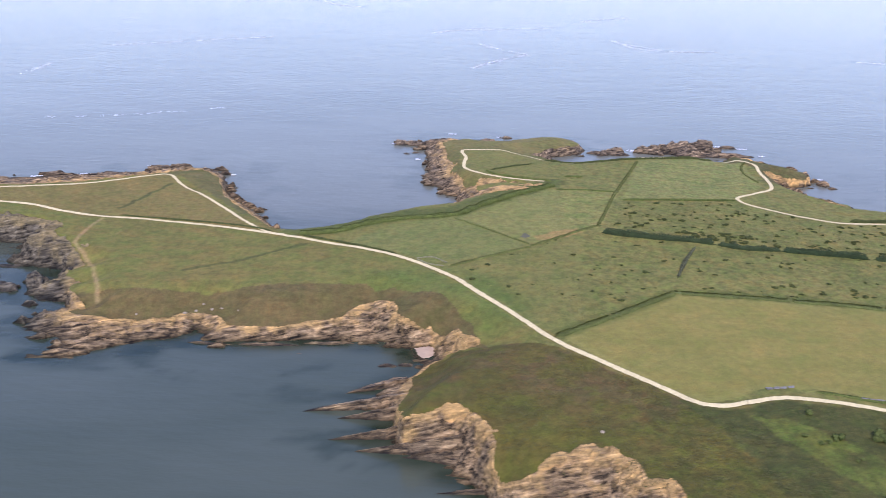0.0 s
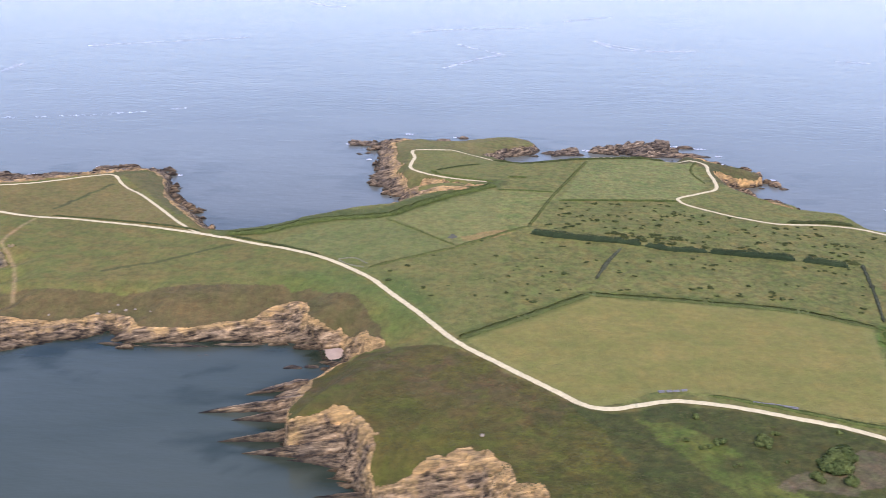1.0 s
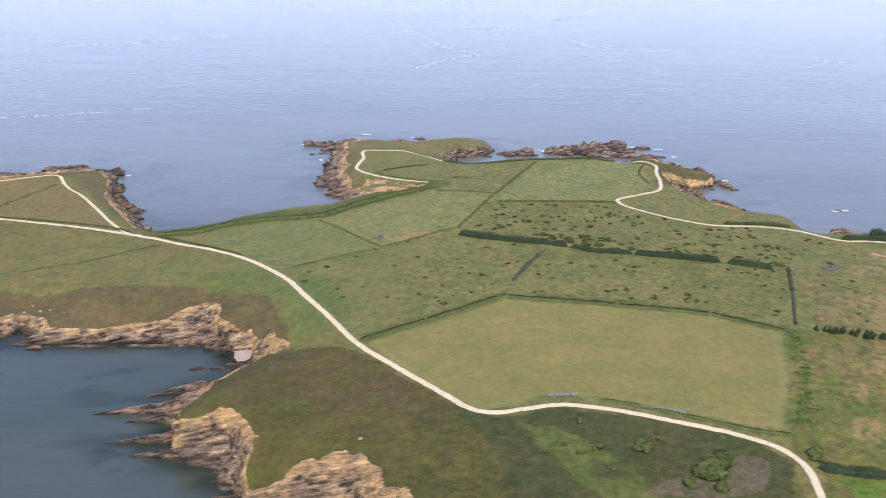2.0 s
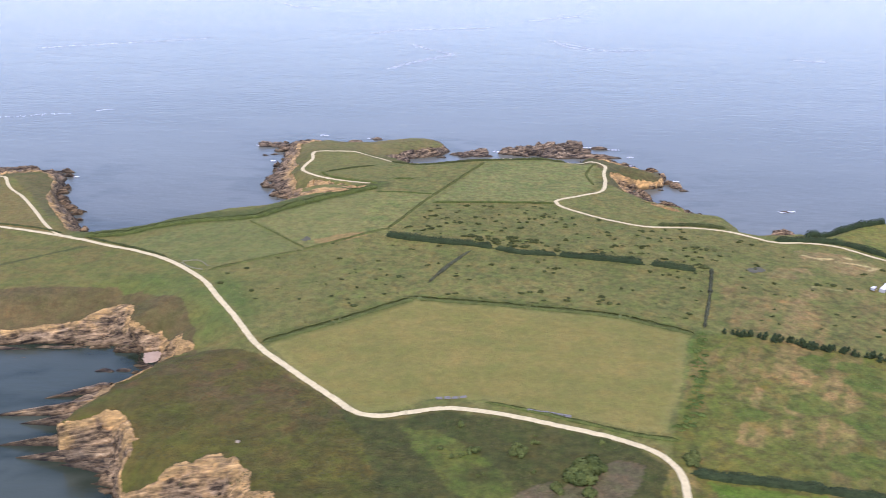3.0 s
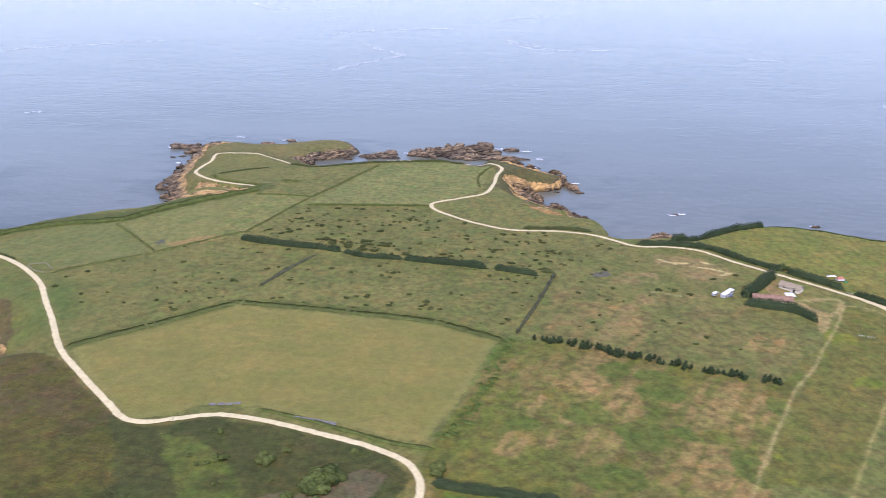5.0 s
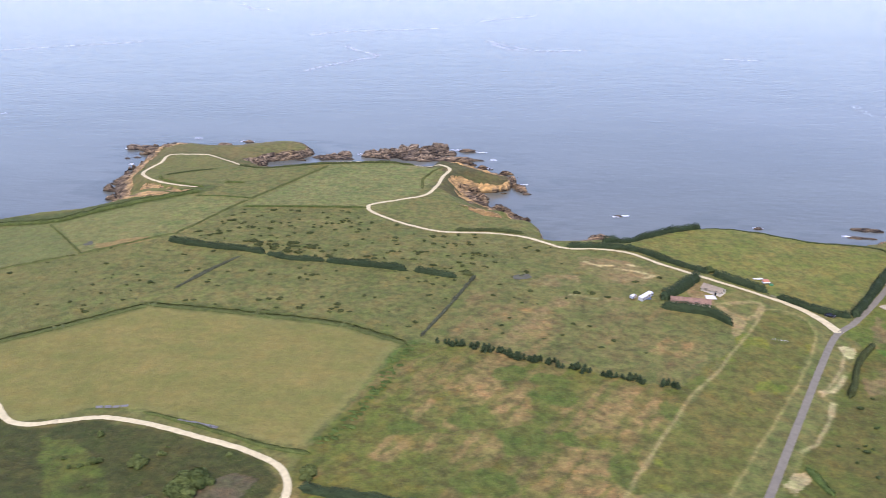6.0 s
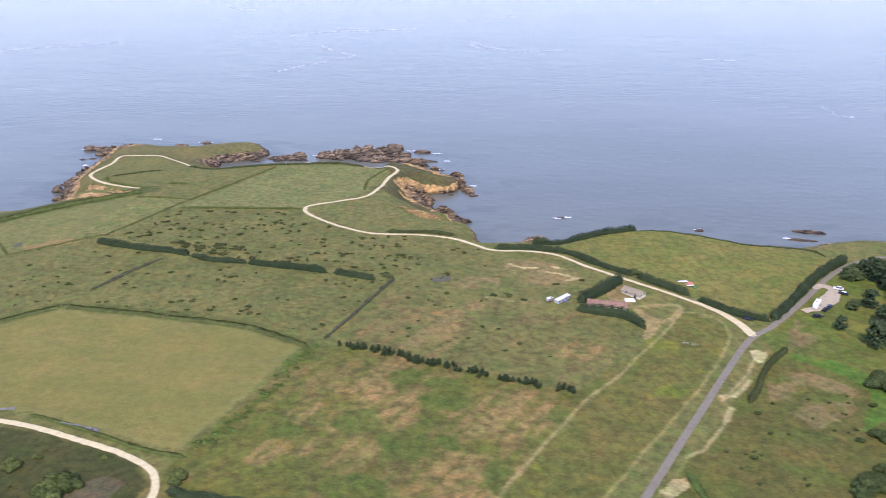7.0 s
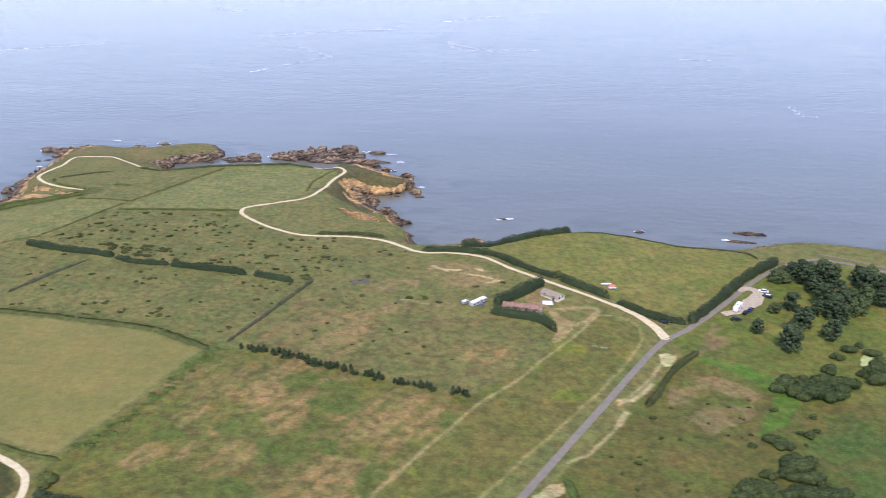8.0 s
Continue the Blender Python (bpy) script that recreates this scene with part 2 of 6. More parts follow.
def along_brow(chain, x, y):
    """Metres from a brow, and its height beside the place, which eases from one stretch to the next."""
    best, high, total = np.full(np.shape(x), 1e9), np.zeros(np.shape(x)), np.zeros(np.shape(x))
    for (ax, ay, az), (bx, by, bz) in zip(chain, chain[1:]):
        ux, uy = bx - ax, by - ay
        t = np.clip(((x - ax) * ux + (y - ay) * uy) / (ux * ux + uy * uy + 1e-9), 0, 1)
        r = (x - ax - t * ux) ** 2 + (y - ay - t * uy) ** 2
        w = 1 / (r + 3.0) ** 2
        high, total = high + w * (az + t * (bz - az)), total + w
        best = np.minimum(best, r)
    return np.sqrt(best), high / total


def brow_height(x, y, d, top, z, bare, crest, ragged, way):
    """Cliffs rise from the water to the brow; behind it the turf rounds off to the full height."""
    for chain, behind, region, lean in BROWS:
        box = (x > -340) & (x < 270) & (y > 140) & (y < 640)
        a, c, dd, tt = x[box], y[box], np.maximum(d[box], 0), top[box]
        edge = from_line(region, a, c, True)
        w = np.where(inside(region, a, c), smooth(0, 9, edge), 0)
        away, high = along_brow(chain, a, c)
        on_top = inside([q[:2] for q in chain] + behind, a, c)
        s = dd / (dd + away + 0.01)
        fall = np.maximum(tt - high, 0)
        cliff = high * (0.22 * smooth(0, 0.22, s) + 0.78 * smooth(0.04, 1.05, s) ** lean)
        cliff = np.maximum(cliff, 1.5 * smooth(0, 3.5, dd))
        crown = tt - fall * np.exp(-(away / (4.0 + 1.1 * fall)) ** 2) * smooth(1, 12, way[box])
        ledge = smooth(1.5, 6.0, way[box])
        want = np.where(on_top, crown, cliff * ledge + tt * (1 - ledge)) * smooth(-0.8, 1.5, d[box]) - smooth(0.5, -9, d[box]) * 4 - 0.3
        shore_bare = smooth(-1.0, 1.0, np.where(on_top, -away, away) + 2.6 * ragged[box]) * smooth(-14, -3, d[box])
        z[box] = z[box] * (1 - w) + want * w
        bare[box] = bare[box] * (1 - w) + shore_bare * w
        crest[box] = crest[box] * (1 - w) + np.where(on_top, 1.0, s) * w
    return z, bare, crest


COVES = [(-92, 315, 3.0, 3.0), (-2.8, 306.3, 5.0, 8.0)]
# bare banks inland: x, y, half-widths
BANKS = [(23.2, 462.6, 15, 7), (35.3, 464.6, 13, 5), (46.3, 471.4, 9, 2.5), (75.4, 561.2, 22, 8), (87.1, 574.3, 12, 9), (199.4, 505.5, 8, 3), (207.9, 464.2, 12, 2.6), (264.1, 424.6, 4, 3)]


def relief(x, y):
    """Height of the ground, the share of bare rock, and metres from the waterline."""
    wx = x + 2.6 * (fbm(x / 8, y / 8, 11, 3) - 0.5) + 1.2 * (fbm(x / 2.2, y / 2.2, 17, 2) - 0.5)
    wy = y + 2.6 * (fbm(x / 8, y / 8, 23, 3) - 0.5) + 1.2 * (fbm(x / 2.2, y / 2.2, 29, 2) - 0.5)
    d = inland(wx, wy)
    run, foot, wide = shore(x, y)
    top = plateau(x, y)
    rise = foot * smooth(-0.8, 6.0, d) + (1 - foot) * smooth(1.0, run + 2, d)
    z = np.where(d > -0.8, top * np.clip(rise, 0, 1), 0.0) - smooth(0.5, -9, d) * 4 - 0.3
    way = np.full(np.shape(x), 1e9)
    for line in (MAIN_TRACK, BRANCH_TRACK, HEADLAND_TRACK):
        way = np.minimum(way, from_line(line, x, y))
    ragged = fbm(x / 7, y / 7, 61, 4) - 0.45
    bare = smooth(wide * (1.0 + 0.9 * ragged) + 1.2, wide * (1.0 + 0.9 * ragged) - 1.2, d) * smooth(-14, -3, d) * smooth(2.2, 5.0, way)
    crest = np.clip(z / (top + 0.1), 0, 1)
    if np.ndim(x) == 2:
        z, bare, crest = brow_height(x, y, d, top, z, bare, crest, ragged, way)
        bare = bare * smooth(1.6, 3.2, way) * smooth(0.8, 2.2, from_line(SAND_PATH, x, y))
    for a, c, rx, ry in BANKS:
        bare = np.maximum(bare, smooth(1.2, 0.7, np.hypot((x - a) / rx, (y - c) / ry) + 0.7 * ragged) * smooth(1.8, 3.6, way))
    # beds of rock strike along x and dip to the south: long ribs with clefts between them
    along, across = x * 0.996 + y * 0.09, y * 0.996 - x * 0.09
    bent = across + 5.0 * (fbm(x / 30, y / 30, 43, 3) - 0.5)
    ribs = 1 - np.abs(fbm(along / 26, bent / 4.6 + z * 0.1, 41, 3) - 0.5) * 4
    fine_ribs = 1 - np.abs(fbm(along / 11, bent / 1.7 + z * 0.2, 45, 3) - 0.5) * 4
    joints = np.minimum(np.abs(fbm(along / 5.5, bent / 16, 47, 3) - 0.5) * 2 - 0.1, 0)
    lumps = fbm(x / 9, y / 9, 53, 4) - 0.5
    near = smooth(-10, 1.5, d) * bare
    rough = np.clip(wide / 10, 0.35, 1.1)
    z = z + near * rough * (0.4 + 0.6 * smooth(0, 9, d)) * (lumps * 1.5 + (ribs - 0.45) * 2.3 + (fine_ribs - 0.45) * 0.85 + joints * 5.0)
    # beds stand out as steps
    level = (z + 0.16 * bent + 2.4 * (fbm(x / 12, y / 12, 79, 3) - 0.5)) / 1.9
    part_up = level - np.floor(level)
    z = z + near * smooth(0.3, 2.0, z) * 1.9 * 0.7 * (smooth(0.5, 1.0, part_up) - part_up)
    for a, c, r, deep in COVES:
        z = z - deep * np.exp(-((x - a) ** 2 + (y - c) ** 2) / (2 * r * r)) * smooth(0, 3, z)
    # reefs awash
    reef = smooth(0.56, 0.7, fbm(along / 14, across / 3.5, 67, 4)) * smooth(-13, -4, d) * smooth(1.5, -2, d)
    z = z + reef * np.where(y < 300, 1.2, 3.6)
    z = z + (1 - bare) * smooth(0, 14, d) * ((fbm(x / 22, y / 22, 71, 3) - 0.5) * 0.7 + (fbm(x / 2.5, y / 2.5, 73, 2) - 0.5) * 0.25)
    return z, bare, d, crest


MAIN_TRACK = [(-236.2, 422.6), (-219.8, 423.5), (-203.2, 423.4), (-187.1, 417.9), (-169.3, 414), (-147.4, 413.6), (-118.8, 409), (-95.3, 401.8), (-80.7, 396.1), (-66.2, 389.6), (-49.2, 381.4), (-35.6, 375.1), (-19.6, 364.8), (-6.8, 354), (5.2, 341), (16.3, 323.8), (26.5, 308.5), (35.9, 293.1), (43, 283.1), (53.3, 272.1), (63, 261.7), (72.2, 252.5), (79.4, 245.1), (84, 242.5), (89.8, 241.9), (96.4, 243.9), (96.2, 243.6), (107.4, 246.8), (116.2, 246), (128.8, 242.7), (142.7, 238.3), (154.6, 234.4), (162.8, 230.7), (168.5, 226.8), (171.8, 221.3), (173, 216.1), (172.9, 211.1), (171.8, 200.6)]
BRANCH_TRACK = [(-73.7, 394.5), (-80.8, 397), (-95, 412.6), (-111.8, 435.3), (-129.1, 457.1), (-143.9, 472.4), (-154.4, 487.5), (-164.2, 484.1), (-176.5, 474.6), (-194.3, 461.3), (-215.1, 451.2), (-229.8, 444.9), (-244.7, 439.8)]
HEADLAND_TRACK = [(55.1, 478), (40.2, 483.8), (25, 492.5), (12.6, 506.7), (11.5, 521), (12.7, 534.5), (10.4, 548.3), (14.2, 553.9), (35.9, 552.5), (47.8, 547), (60, 538.8), (71.6, 532.4), (88.8, 530.7), (108.5, 535.2), (141.8, 543.5), (169, 547.7), (181, 541.8), (187.7, 532.5), (185.2, 514.4), (183.9, 496.1), (179.7, 476.9), (167.9, 466.1), (155.2, 455.5), (154.1, 449.2), (157.3, 442.7), (168.8, 431.4), (182.5, 421.9), (193, 417.7), (203.7, 417.9), (219.5, 419.2), (232.3, 416.7), (241.9, 410.6), (251.2, 404.8), (265, 406.6), (279, 404.8), (290.7, 395.4), (305.4, 385.9), (319.5, 377.4), (330.6, 370.5), (339.3, 364), (347.3, 355.4), (352.3, 344.1)]
SHORE_PATH = [(22.4, 435.8), (27, 440.6), (31.7, 445.5), (37.7, 452.7), (43.5, 459.2)]
ROAD = [(295.8, 223.7), (302.4, 238.2), (325.7, 289.8), (336.6, 313.7), (349.8, 340.5), (361.1, 354.2), (375.6, 374.4), (393.7, 402.3), (406.2, 418), (415.1, 425.7), (426.5, 432.7), (436, 431.5), (446.8, 426.7), (454.7, 422.8), (468.2, 413.1)]
LANE_WEST = [(327.5, 357.5), (322.5, 346.7), (312.8, 327.6), (306.1, 315.6), (299.6, 302.3), (287.9, 284.3), (269.8, 245.4), (261.4, 226.6), (256.8, 214.7)]
LANE_EAST = [(327.5, 357.5), (333.5, 358.3), (339.5, 356.4), (342.9, 350.7), (343.2, 341.9), (339.6, 331.4), (333.4, 316.8), (324.2, 297.8), (306.4, 263.9), (290.9, 234.9), (284.4, 222)]
SAND_PATH = [(-164.9, 411.5), (-165.6, 403.8), (-166.2, 392.5), (-166.1, 379.6), (-158.6, 370.1), (-150.7, 359.0), (-142.7, 342.9), (-136.7, 327.8)]
VERGE_SOUTH = [(315.2, 258.4), (321.4, 264), (327.2, 273.8), (331.1, 282.6), (332.8, 287)]
VERGE_NORTH = [(331.7, 294), (338.5, 305), (344, 314.5), (348.9, 326.6)]
MOWN = [(44.2, 287.4), (51.4, 292.4), (65.8, 304.5), (83.2, 317.5), (93.7, 322.7), (114.7, 320), (140.8, 314.8), (169.8, 310.8), (190.8, 301.6), (181.8, 264.7), (172.4, 237.8), (162.3, 238.3), (145.3, 244.3), (127.4, 250.2), (109.2, 253.9), (99.4, 250.9), (90.9, 244), (80.4, 244.3), (72.6, 251.3), (55.9, 270.7)]
BANK_EAST = [(194.7, 300.1), (186.8, 264.9), (178.5, 238)]
BANK_NORTH = [(41.8, 288.1), (65.8, 304.5), (92.3, 324.1), (136.3, 317.9), (169.8, 312.1), (192.7, 301)]
HEATH_EDGE = [(-5.6, 270.6), (11.6, 282.2), (42, 281.5), (45.3, 279.1), (58.8, 265.8), (73.3, 250.4), (82.9, 238.9), (93.2, 232.4), (108.9, 203.1), (115.7, 193)]
HEATH_WEST = [(-140.4, 333.1), (-109.2, 332.1), (-82.2, 334), (-64.2, 336.2), (-31.9, 338), (-17.7, 334.2), (0.8, 325.4), (11.7, 306), (18, 287.1)]
GREEN_PATCH = [(95.2, 236.6), (105.9, 235.9), (119.6, 222.1), (129.7, 207.1), (136, 197.9), (134.4, 187.2), (121.9, 194.1), (116.1, 202.4), (106.8, 215.9), (98.7, 227.2)]
PASTURE_WEST = [(-43.9, 381.2), (-22.1, 406.7), (5.6, 417.7), (21.5, 398.5), (39.4, 377.1), (7.5, 352.1), (-14.7, 365.8)]
PASTURE_MIDDLE = [(5.6, 417.7), (55.6, 461.4), (95, 463.7), (74.1, 398.2), (39.4, 377.1), (21.5, 398.5)]
PASTURE_NORTH = [(117, 532.5), (183, 544.5), (176.8, 481.6), (153.1, 451.5), (93, 447.2)]
NORTH_EAST_FIELD = [(276.8, 415.1), (314.9, 448.6), (336.5, 449.9), (367.1, 438.6), (398.9, 430.7), (400.1, 424.4), (361.1, 364.4), (335.2, 373.2), (312.5, 396.2)]
NECK_HEDGE = [(-67, 394.2), (-48.7, 398), (-38.7, 406.3), (-22.5, 413.5), (5.6, 418.6), (15.9, 429.1), (36.4, 450.4), (59.8, 470.7)]
# ditch lines whose hedge shade is only painted; the ground is not cut
DITCH_SHADES = [[(-108.9, 351.1), (-86.3, 362.5), (-62.2, 381.3)], [(-161.9, 427.8), (-155, 450), (-148.8, 471.6)]]
DRIVES = [[(306.7, 357.1), (314.6, 360.2), (323.4, 363.5), (326.9, 362.9)], [(309.8, 357.4), (312.4, 351.2), (318.4, 347.1), (323.6, 351.2), (327.3, 360.9)]]
DRIVE_PATCH = [(308.5, 356.1), (312.9, 352.3), (317.5, 346.8), (317.1, 342.1), (314.1, 335.0), (311.3, 330.3), (309.7, 331.2), (311.6, 340.2), (310.7, 347.9)]
YARD = [(298.5, 368), (303.5, 377), (306, 376), (304.5, 369.4), (309, 363.9), (307.6, 358.4), (300, 360.5)]
BAY_PATCH = [(347.9, 332.4), (351.4, 333.7), (354.6, 331.2), (352.7, 326.3), (349.5, 322.8), (347.7, 326.3)]
SAND_HEAP = [(306.5, 240.4), (310.2, 246.5), (314.6, 248.6), (315.6, 245.6), (311.7, 240), (308, 235)]
BAY_SAND = [[(343.8, 310), (340.4, 303.8), (336.9, 298.4)], [(332.4, 297.1), (336.2, 297.9)], [(333.8, 289.9), (331, 281.8)]]
STRIP = [(311.9, 331.4), (328, 356.3), (342.7, 350.6), (343.2, 341.8), (314.9, 279.9), (289, 233.3), (262.6, 228), (284.4, 273.2)]
EAST_HEAD = [(150.1, 557.8), (238.6, 566), (239.6, 497.5), (205.7, 481.8), (179.7, 493.4), (185.5, 511.4), (183.3, 533.2), (164.7, 545)]
WEST_HEAD_RIM = [(-29.2, 612.1), (101.6, 596.7), (92, 567.1), (74.5, 539.8), (47.8, 549), (14.4, 556.6), (8.3, 547.6), (10.3, 507), (32.6, 487.1), (12.2, 482.6), (-29.6, 498.6)]
COVE_GRASS = [(-60, 330), (-19.7, 361.2), (20.4, 350.8), (45.2, 317.5), (36.3, 290.9), (12.5, 288.4), (0.4, 318.8), (-29.7, 324.2)]
WEST_TIP = [(-163.8, 484.5), (-173.6, 507.7), (-123.1, 552.5), (-103.4, 488.3), (-92.4, 435.8), (-100.4, 425.9), (-128.8, 463.8), (-149.1, 487.2)]
BARE_CORNER = [(40.7, 385.7), (50.7, 391.5), (62.7, 396.5), (66.5, 392), (52.6, 384), (42.6, 381)]
GREY_SOIL_WEST = [(139.1, 212.5), (136.1, 207.5), (131.1, 203.4), (127.1, 205.3), (132.1, 210.4)]
GREY_SOIL = [(155.9, 222.9), (163.5, 222.1), (159.5, 208.7), (145.3, 202.6), (130.1, 205.4), (143.5, 212.3)]
BRACKEN = [(362.9, 335.2), (372.8, 332.3), (382.1, 329.7), (389.6, 323.7), (393.1, 310.1), (385.7, 297.5), (375.6, 286.7), (372.9, 287.6), (380, 299.5), (384.4, 310.7), (381.7, 317.6), (373.7, 326.3), (363.5, 329.8)]
# patches of the meadow: x, y, half-widths
TUFT_DISCS = [(229.9, 284.9, 6.0, 5.4), (219.6, 256.1, 7.0, 7.0), (234.9, 247.9, 8.8, 7.3), (243.7, 273.9, 7.3, 5.8), (223.5, 226.2, 9.6, 5.7), (278.9, 272.2, 3.2, 5.6), (262, 239.2, 4.3, 8.3), (243, 282.4, 6.2, 4.9), (247.4, 250.3, 4.4, 4.0), (199.6, 249.3, 4.9, 4.2)]
WORN_PATCHES = [(219, 278.3, 8.5, 9.2), (228.7, 265.3, 7.0, 11.6), (208.8, 256.3, 7.8, 7.0), (215.8, 242.8, 12.9, 5.1), (194.8, 237.6, 5.2, 4.4), (223.3, 293.8, 6.4, 5.2), (257.1, 268.1, 10.7, 11.1), (270, 270.8, 7.2, 10.3), (254.3, 240.4, 9.7, 6.5), (253.6, 227, 9.2, 5.1), (237.4, 321.6, 6.3, 15.0), (284.2, 315.8, 9.8, 6.7)]
CAMP_SAND = [[(258.5, 389.7), (265.6, 385.2)], [(265.9, 386.6), (270.2, 387.5)], [(272, 384.6), (278.9, 383.6), (286, 381.4)], [(277.4, 390.5), (281, 389.3)], [(251.4, 353.1), (261.5, 351.4)], [(283.4, 377.7), (288.3, 381.3)]]
CAMP_TAN = [[(256.4, 396.3), (276.6, 394.4), (287.2, 386.2), (288, 380), (281.2, 368.7), (268.4, 368), (261, 377.5), (255.8, 381.6)], [(235.3, 363.3), (242.2, 371), (255.8, 372.6), (254.9, 362.6), (234.5, 357.7)], [(263.8, 354.2), (272.7, 355.1), (271.6, 352.1), (263.4, 350.2)]]
OLD_WAY = [(249.5, 348.8), (241.9, 337.3), (235.2, 323.9), (230.4, 313.9), (226.9, 306.4)]
PLOT = [(289.3, 360), (305.5, 383.6), (331.7, 369.7), (328.2, 361.2), (311.9, 333.6), (309.6, 341.9), (304, 351.9)]
SOUTH_FIELD = [(179.4, 216.2), (184.6, 214.3), (199.1, 212.1), (214.7, 209.9), (228.4, 207.9), (232.4, 194.6), (186.9, 190.1)]


# ---------------------------------------------------------------- materials
def material(name):
    m = bpy.data.materials.new(name)
    m.use_nodes = True
    return m, m.node_tree.nodes, m.node_tree.links, m.node_tree.nodes["Principled BSDF"]


def noise_node(n, l, scale, detail=4.0, where=None, rough=0.55):
    t = n.new("ShaderNodeTexNoise")
    t.inputs["Scale"].default_value, t.inputs["Detail"].default_value, t.inputs["Roughness"].default_value = scale, detail, rough
    if where is None:
        where = n.new("ShaderNodeNewGeometry").outputs["Position"]
    l.new(where, t.inputs["Vector"])
    return t.outputs["Fac"]


def ramp(n, l, fac, *stops):
    r = n.new("ShaderNodeValToRGB")
    while len(r.color_ramp.elements) < len(stops):
        r.color_ramp.elements.new(0.5)
    for e, (p, c) in zip(r.color_ramp.elements, stops):
        e.position, e.color = p, (*c, 1) if len(c) == 3 else c
    l.new(fac, r.inputs[0])
    return r.outputs[0]


def mix(n, l, fac, a, b, mode="MIX"):
    x = n.new("ShaderNodeMix")
    x.data_type, x.blend_type = "RGBA", mode
    for socket, value in ((x.inputs[0], fac), (x.inputs[6], a), (x.inputs[7], b)):
        if hasattr(value, "is_linked"):
            l.new(value, socket)
        elif isinstance(value, tuple):
            socket.default_value = (*value, 1)
        else:
            socket.default_value = value
    return x.outputs[2]


def bump(n, l, bsdf, height, strength, distance):
    b = n.new("ShaderNodeBump")
    b.inputs["Strength"].default_value, b.inputs["Distance"].default_value = strength, distance
    l.new(height, b.inputs["Height"])
    l.new(b.outputs[0], bsdf.inputs["Normal"])


def grey(v):
    return (v, v, v)


def plain(name, colour, rough=0.7, metal=0.0, vary=0.18, scale=1.5, relief_height=0.0):
    m, n, l, b = material(name)
    f = noise_node(n, l, scale, 5)
    c = mix(n, l, 1.0, colour, ramp(n, l, f, (0.3, grey(1 - vary)), (0.7, grey(1 + vary))), "MULTIPLY")
    l.new(c, b.inputs["Base Color"])
    b.inputs["Roughness"].default_value, b.inputs["Metallic"].default_value = rough, metal
    if relief_height:
        bump(n, l, b, noise_node(n, l, scale * 6, 4), 0.6, relief_height)
    return m


def stone_colour(n, l, where, crest):
    """Bedded rock: grey-brown ribs, clefts with their shade painted near black, pale veins, ochre lichen along the
    crest, black weed at the tide line. Gives colour and relief.
    """
    split = n.new("ShaderNodeSeparateXYZ")
    l.new(where, split.inputs[0])
    stretch = n.new("ShaderNodeMapping")
    stretch.vector_type = "TEXTURE"
    stretch.inputs["Rotation"].default_value = (0.32, -0.2, 0.09)
    stretch.inputs["Scale"].default_value = (9.0, 1.15, 1.05)
    l.new(where, stretch.inputs["Vector"])
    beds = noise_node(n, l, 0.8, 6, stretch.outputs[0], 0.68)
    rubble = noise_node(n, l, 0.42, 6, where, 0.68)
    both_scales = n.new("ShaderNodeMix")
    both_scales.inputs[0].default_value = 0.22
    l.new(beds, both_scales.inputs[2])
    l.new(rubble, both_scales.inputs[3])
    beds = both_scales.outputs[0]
    # the lowest stops are crevice shade put into the colour, in step with the bump
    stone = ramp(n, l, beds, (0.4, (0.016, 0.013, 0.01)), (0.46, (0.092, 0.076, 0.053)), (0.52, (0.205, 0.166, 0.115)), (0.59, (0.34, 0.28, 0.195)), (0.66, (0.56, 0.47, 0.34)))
    blocks = ramp(n, l, noise_node(n, l, 0.1, 4, where, 0.6), (0.36, (0.66, 0.58, 0.48)), (0.64, (1.36, 1.15, 0.86)))
    stone = mix(n, l, 1.0, stone, blocks, "MULTIPLY")
    edge = n.new("ShaderNodeMath")
    edge.operation = "MULTIPLY_ADD"
    edge.inputs[1].default_value = 2.3
    l.new(noise_node(n, l, 0.17, 5, where, 0.66), edge.inputs[0])
    l.new(crest, edge.inputs[2])
    spread = n.new("ShaderNodeMapRange")
    spread.inputs["From Min"].default_value, spread.inputs["From Max"].default_value = 1.68, 2.2
    l.new(edge.outputs[0], spread.inputs["Value"])
    stone = mix(n, l, spread.outputs[0], stone, mix(n, l, 1.0, mix(n, l, 0.34, stone, (0.46, 0.38, 0.24)), (1.55, 1.29, 0.84), "MULTIPLY"))
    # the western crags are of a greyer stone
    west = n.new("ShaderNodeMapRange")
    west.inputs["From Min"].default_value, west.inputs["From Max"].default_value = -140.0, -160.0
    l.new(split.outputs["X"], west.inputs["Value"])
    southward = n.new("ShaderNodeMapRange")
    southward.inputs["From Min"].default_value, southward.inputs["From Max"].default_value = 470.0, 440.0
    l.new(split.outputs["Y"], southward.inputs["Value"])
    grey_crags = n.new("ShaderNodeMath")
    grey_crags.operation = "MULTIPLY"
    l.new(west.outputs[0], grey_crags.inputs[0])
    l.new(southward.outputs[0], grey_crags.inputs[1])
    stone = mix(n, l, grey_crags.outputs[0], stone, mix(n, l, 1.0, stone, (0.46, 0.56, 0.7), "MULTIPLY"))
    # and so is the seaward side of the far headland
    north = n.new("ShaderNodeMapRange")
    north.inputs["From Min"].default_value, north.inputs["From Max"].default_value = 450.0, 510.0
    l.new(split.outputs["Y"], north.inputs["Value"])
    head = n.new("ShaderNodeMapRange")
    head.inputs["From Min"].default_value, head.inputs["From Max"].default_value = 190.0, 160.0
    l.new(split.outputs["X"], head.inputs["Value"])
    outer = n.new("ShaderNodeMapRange")
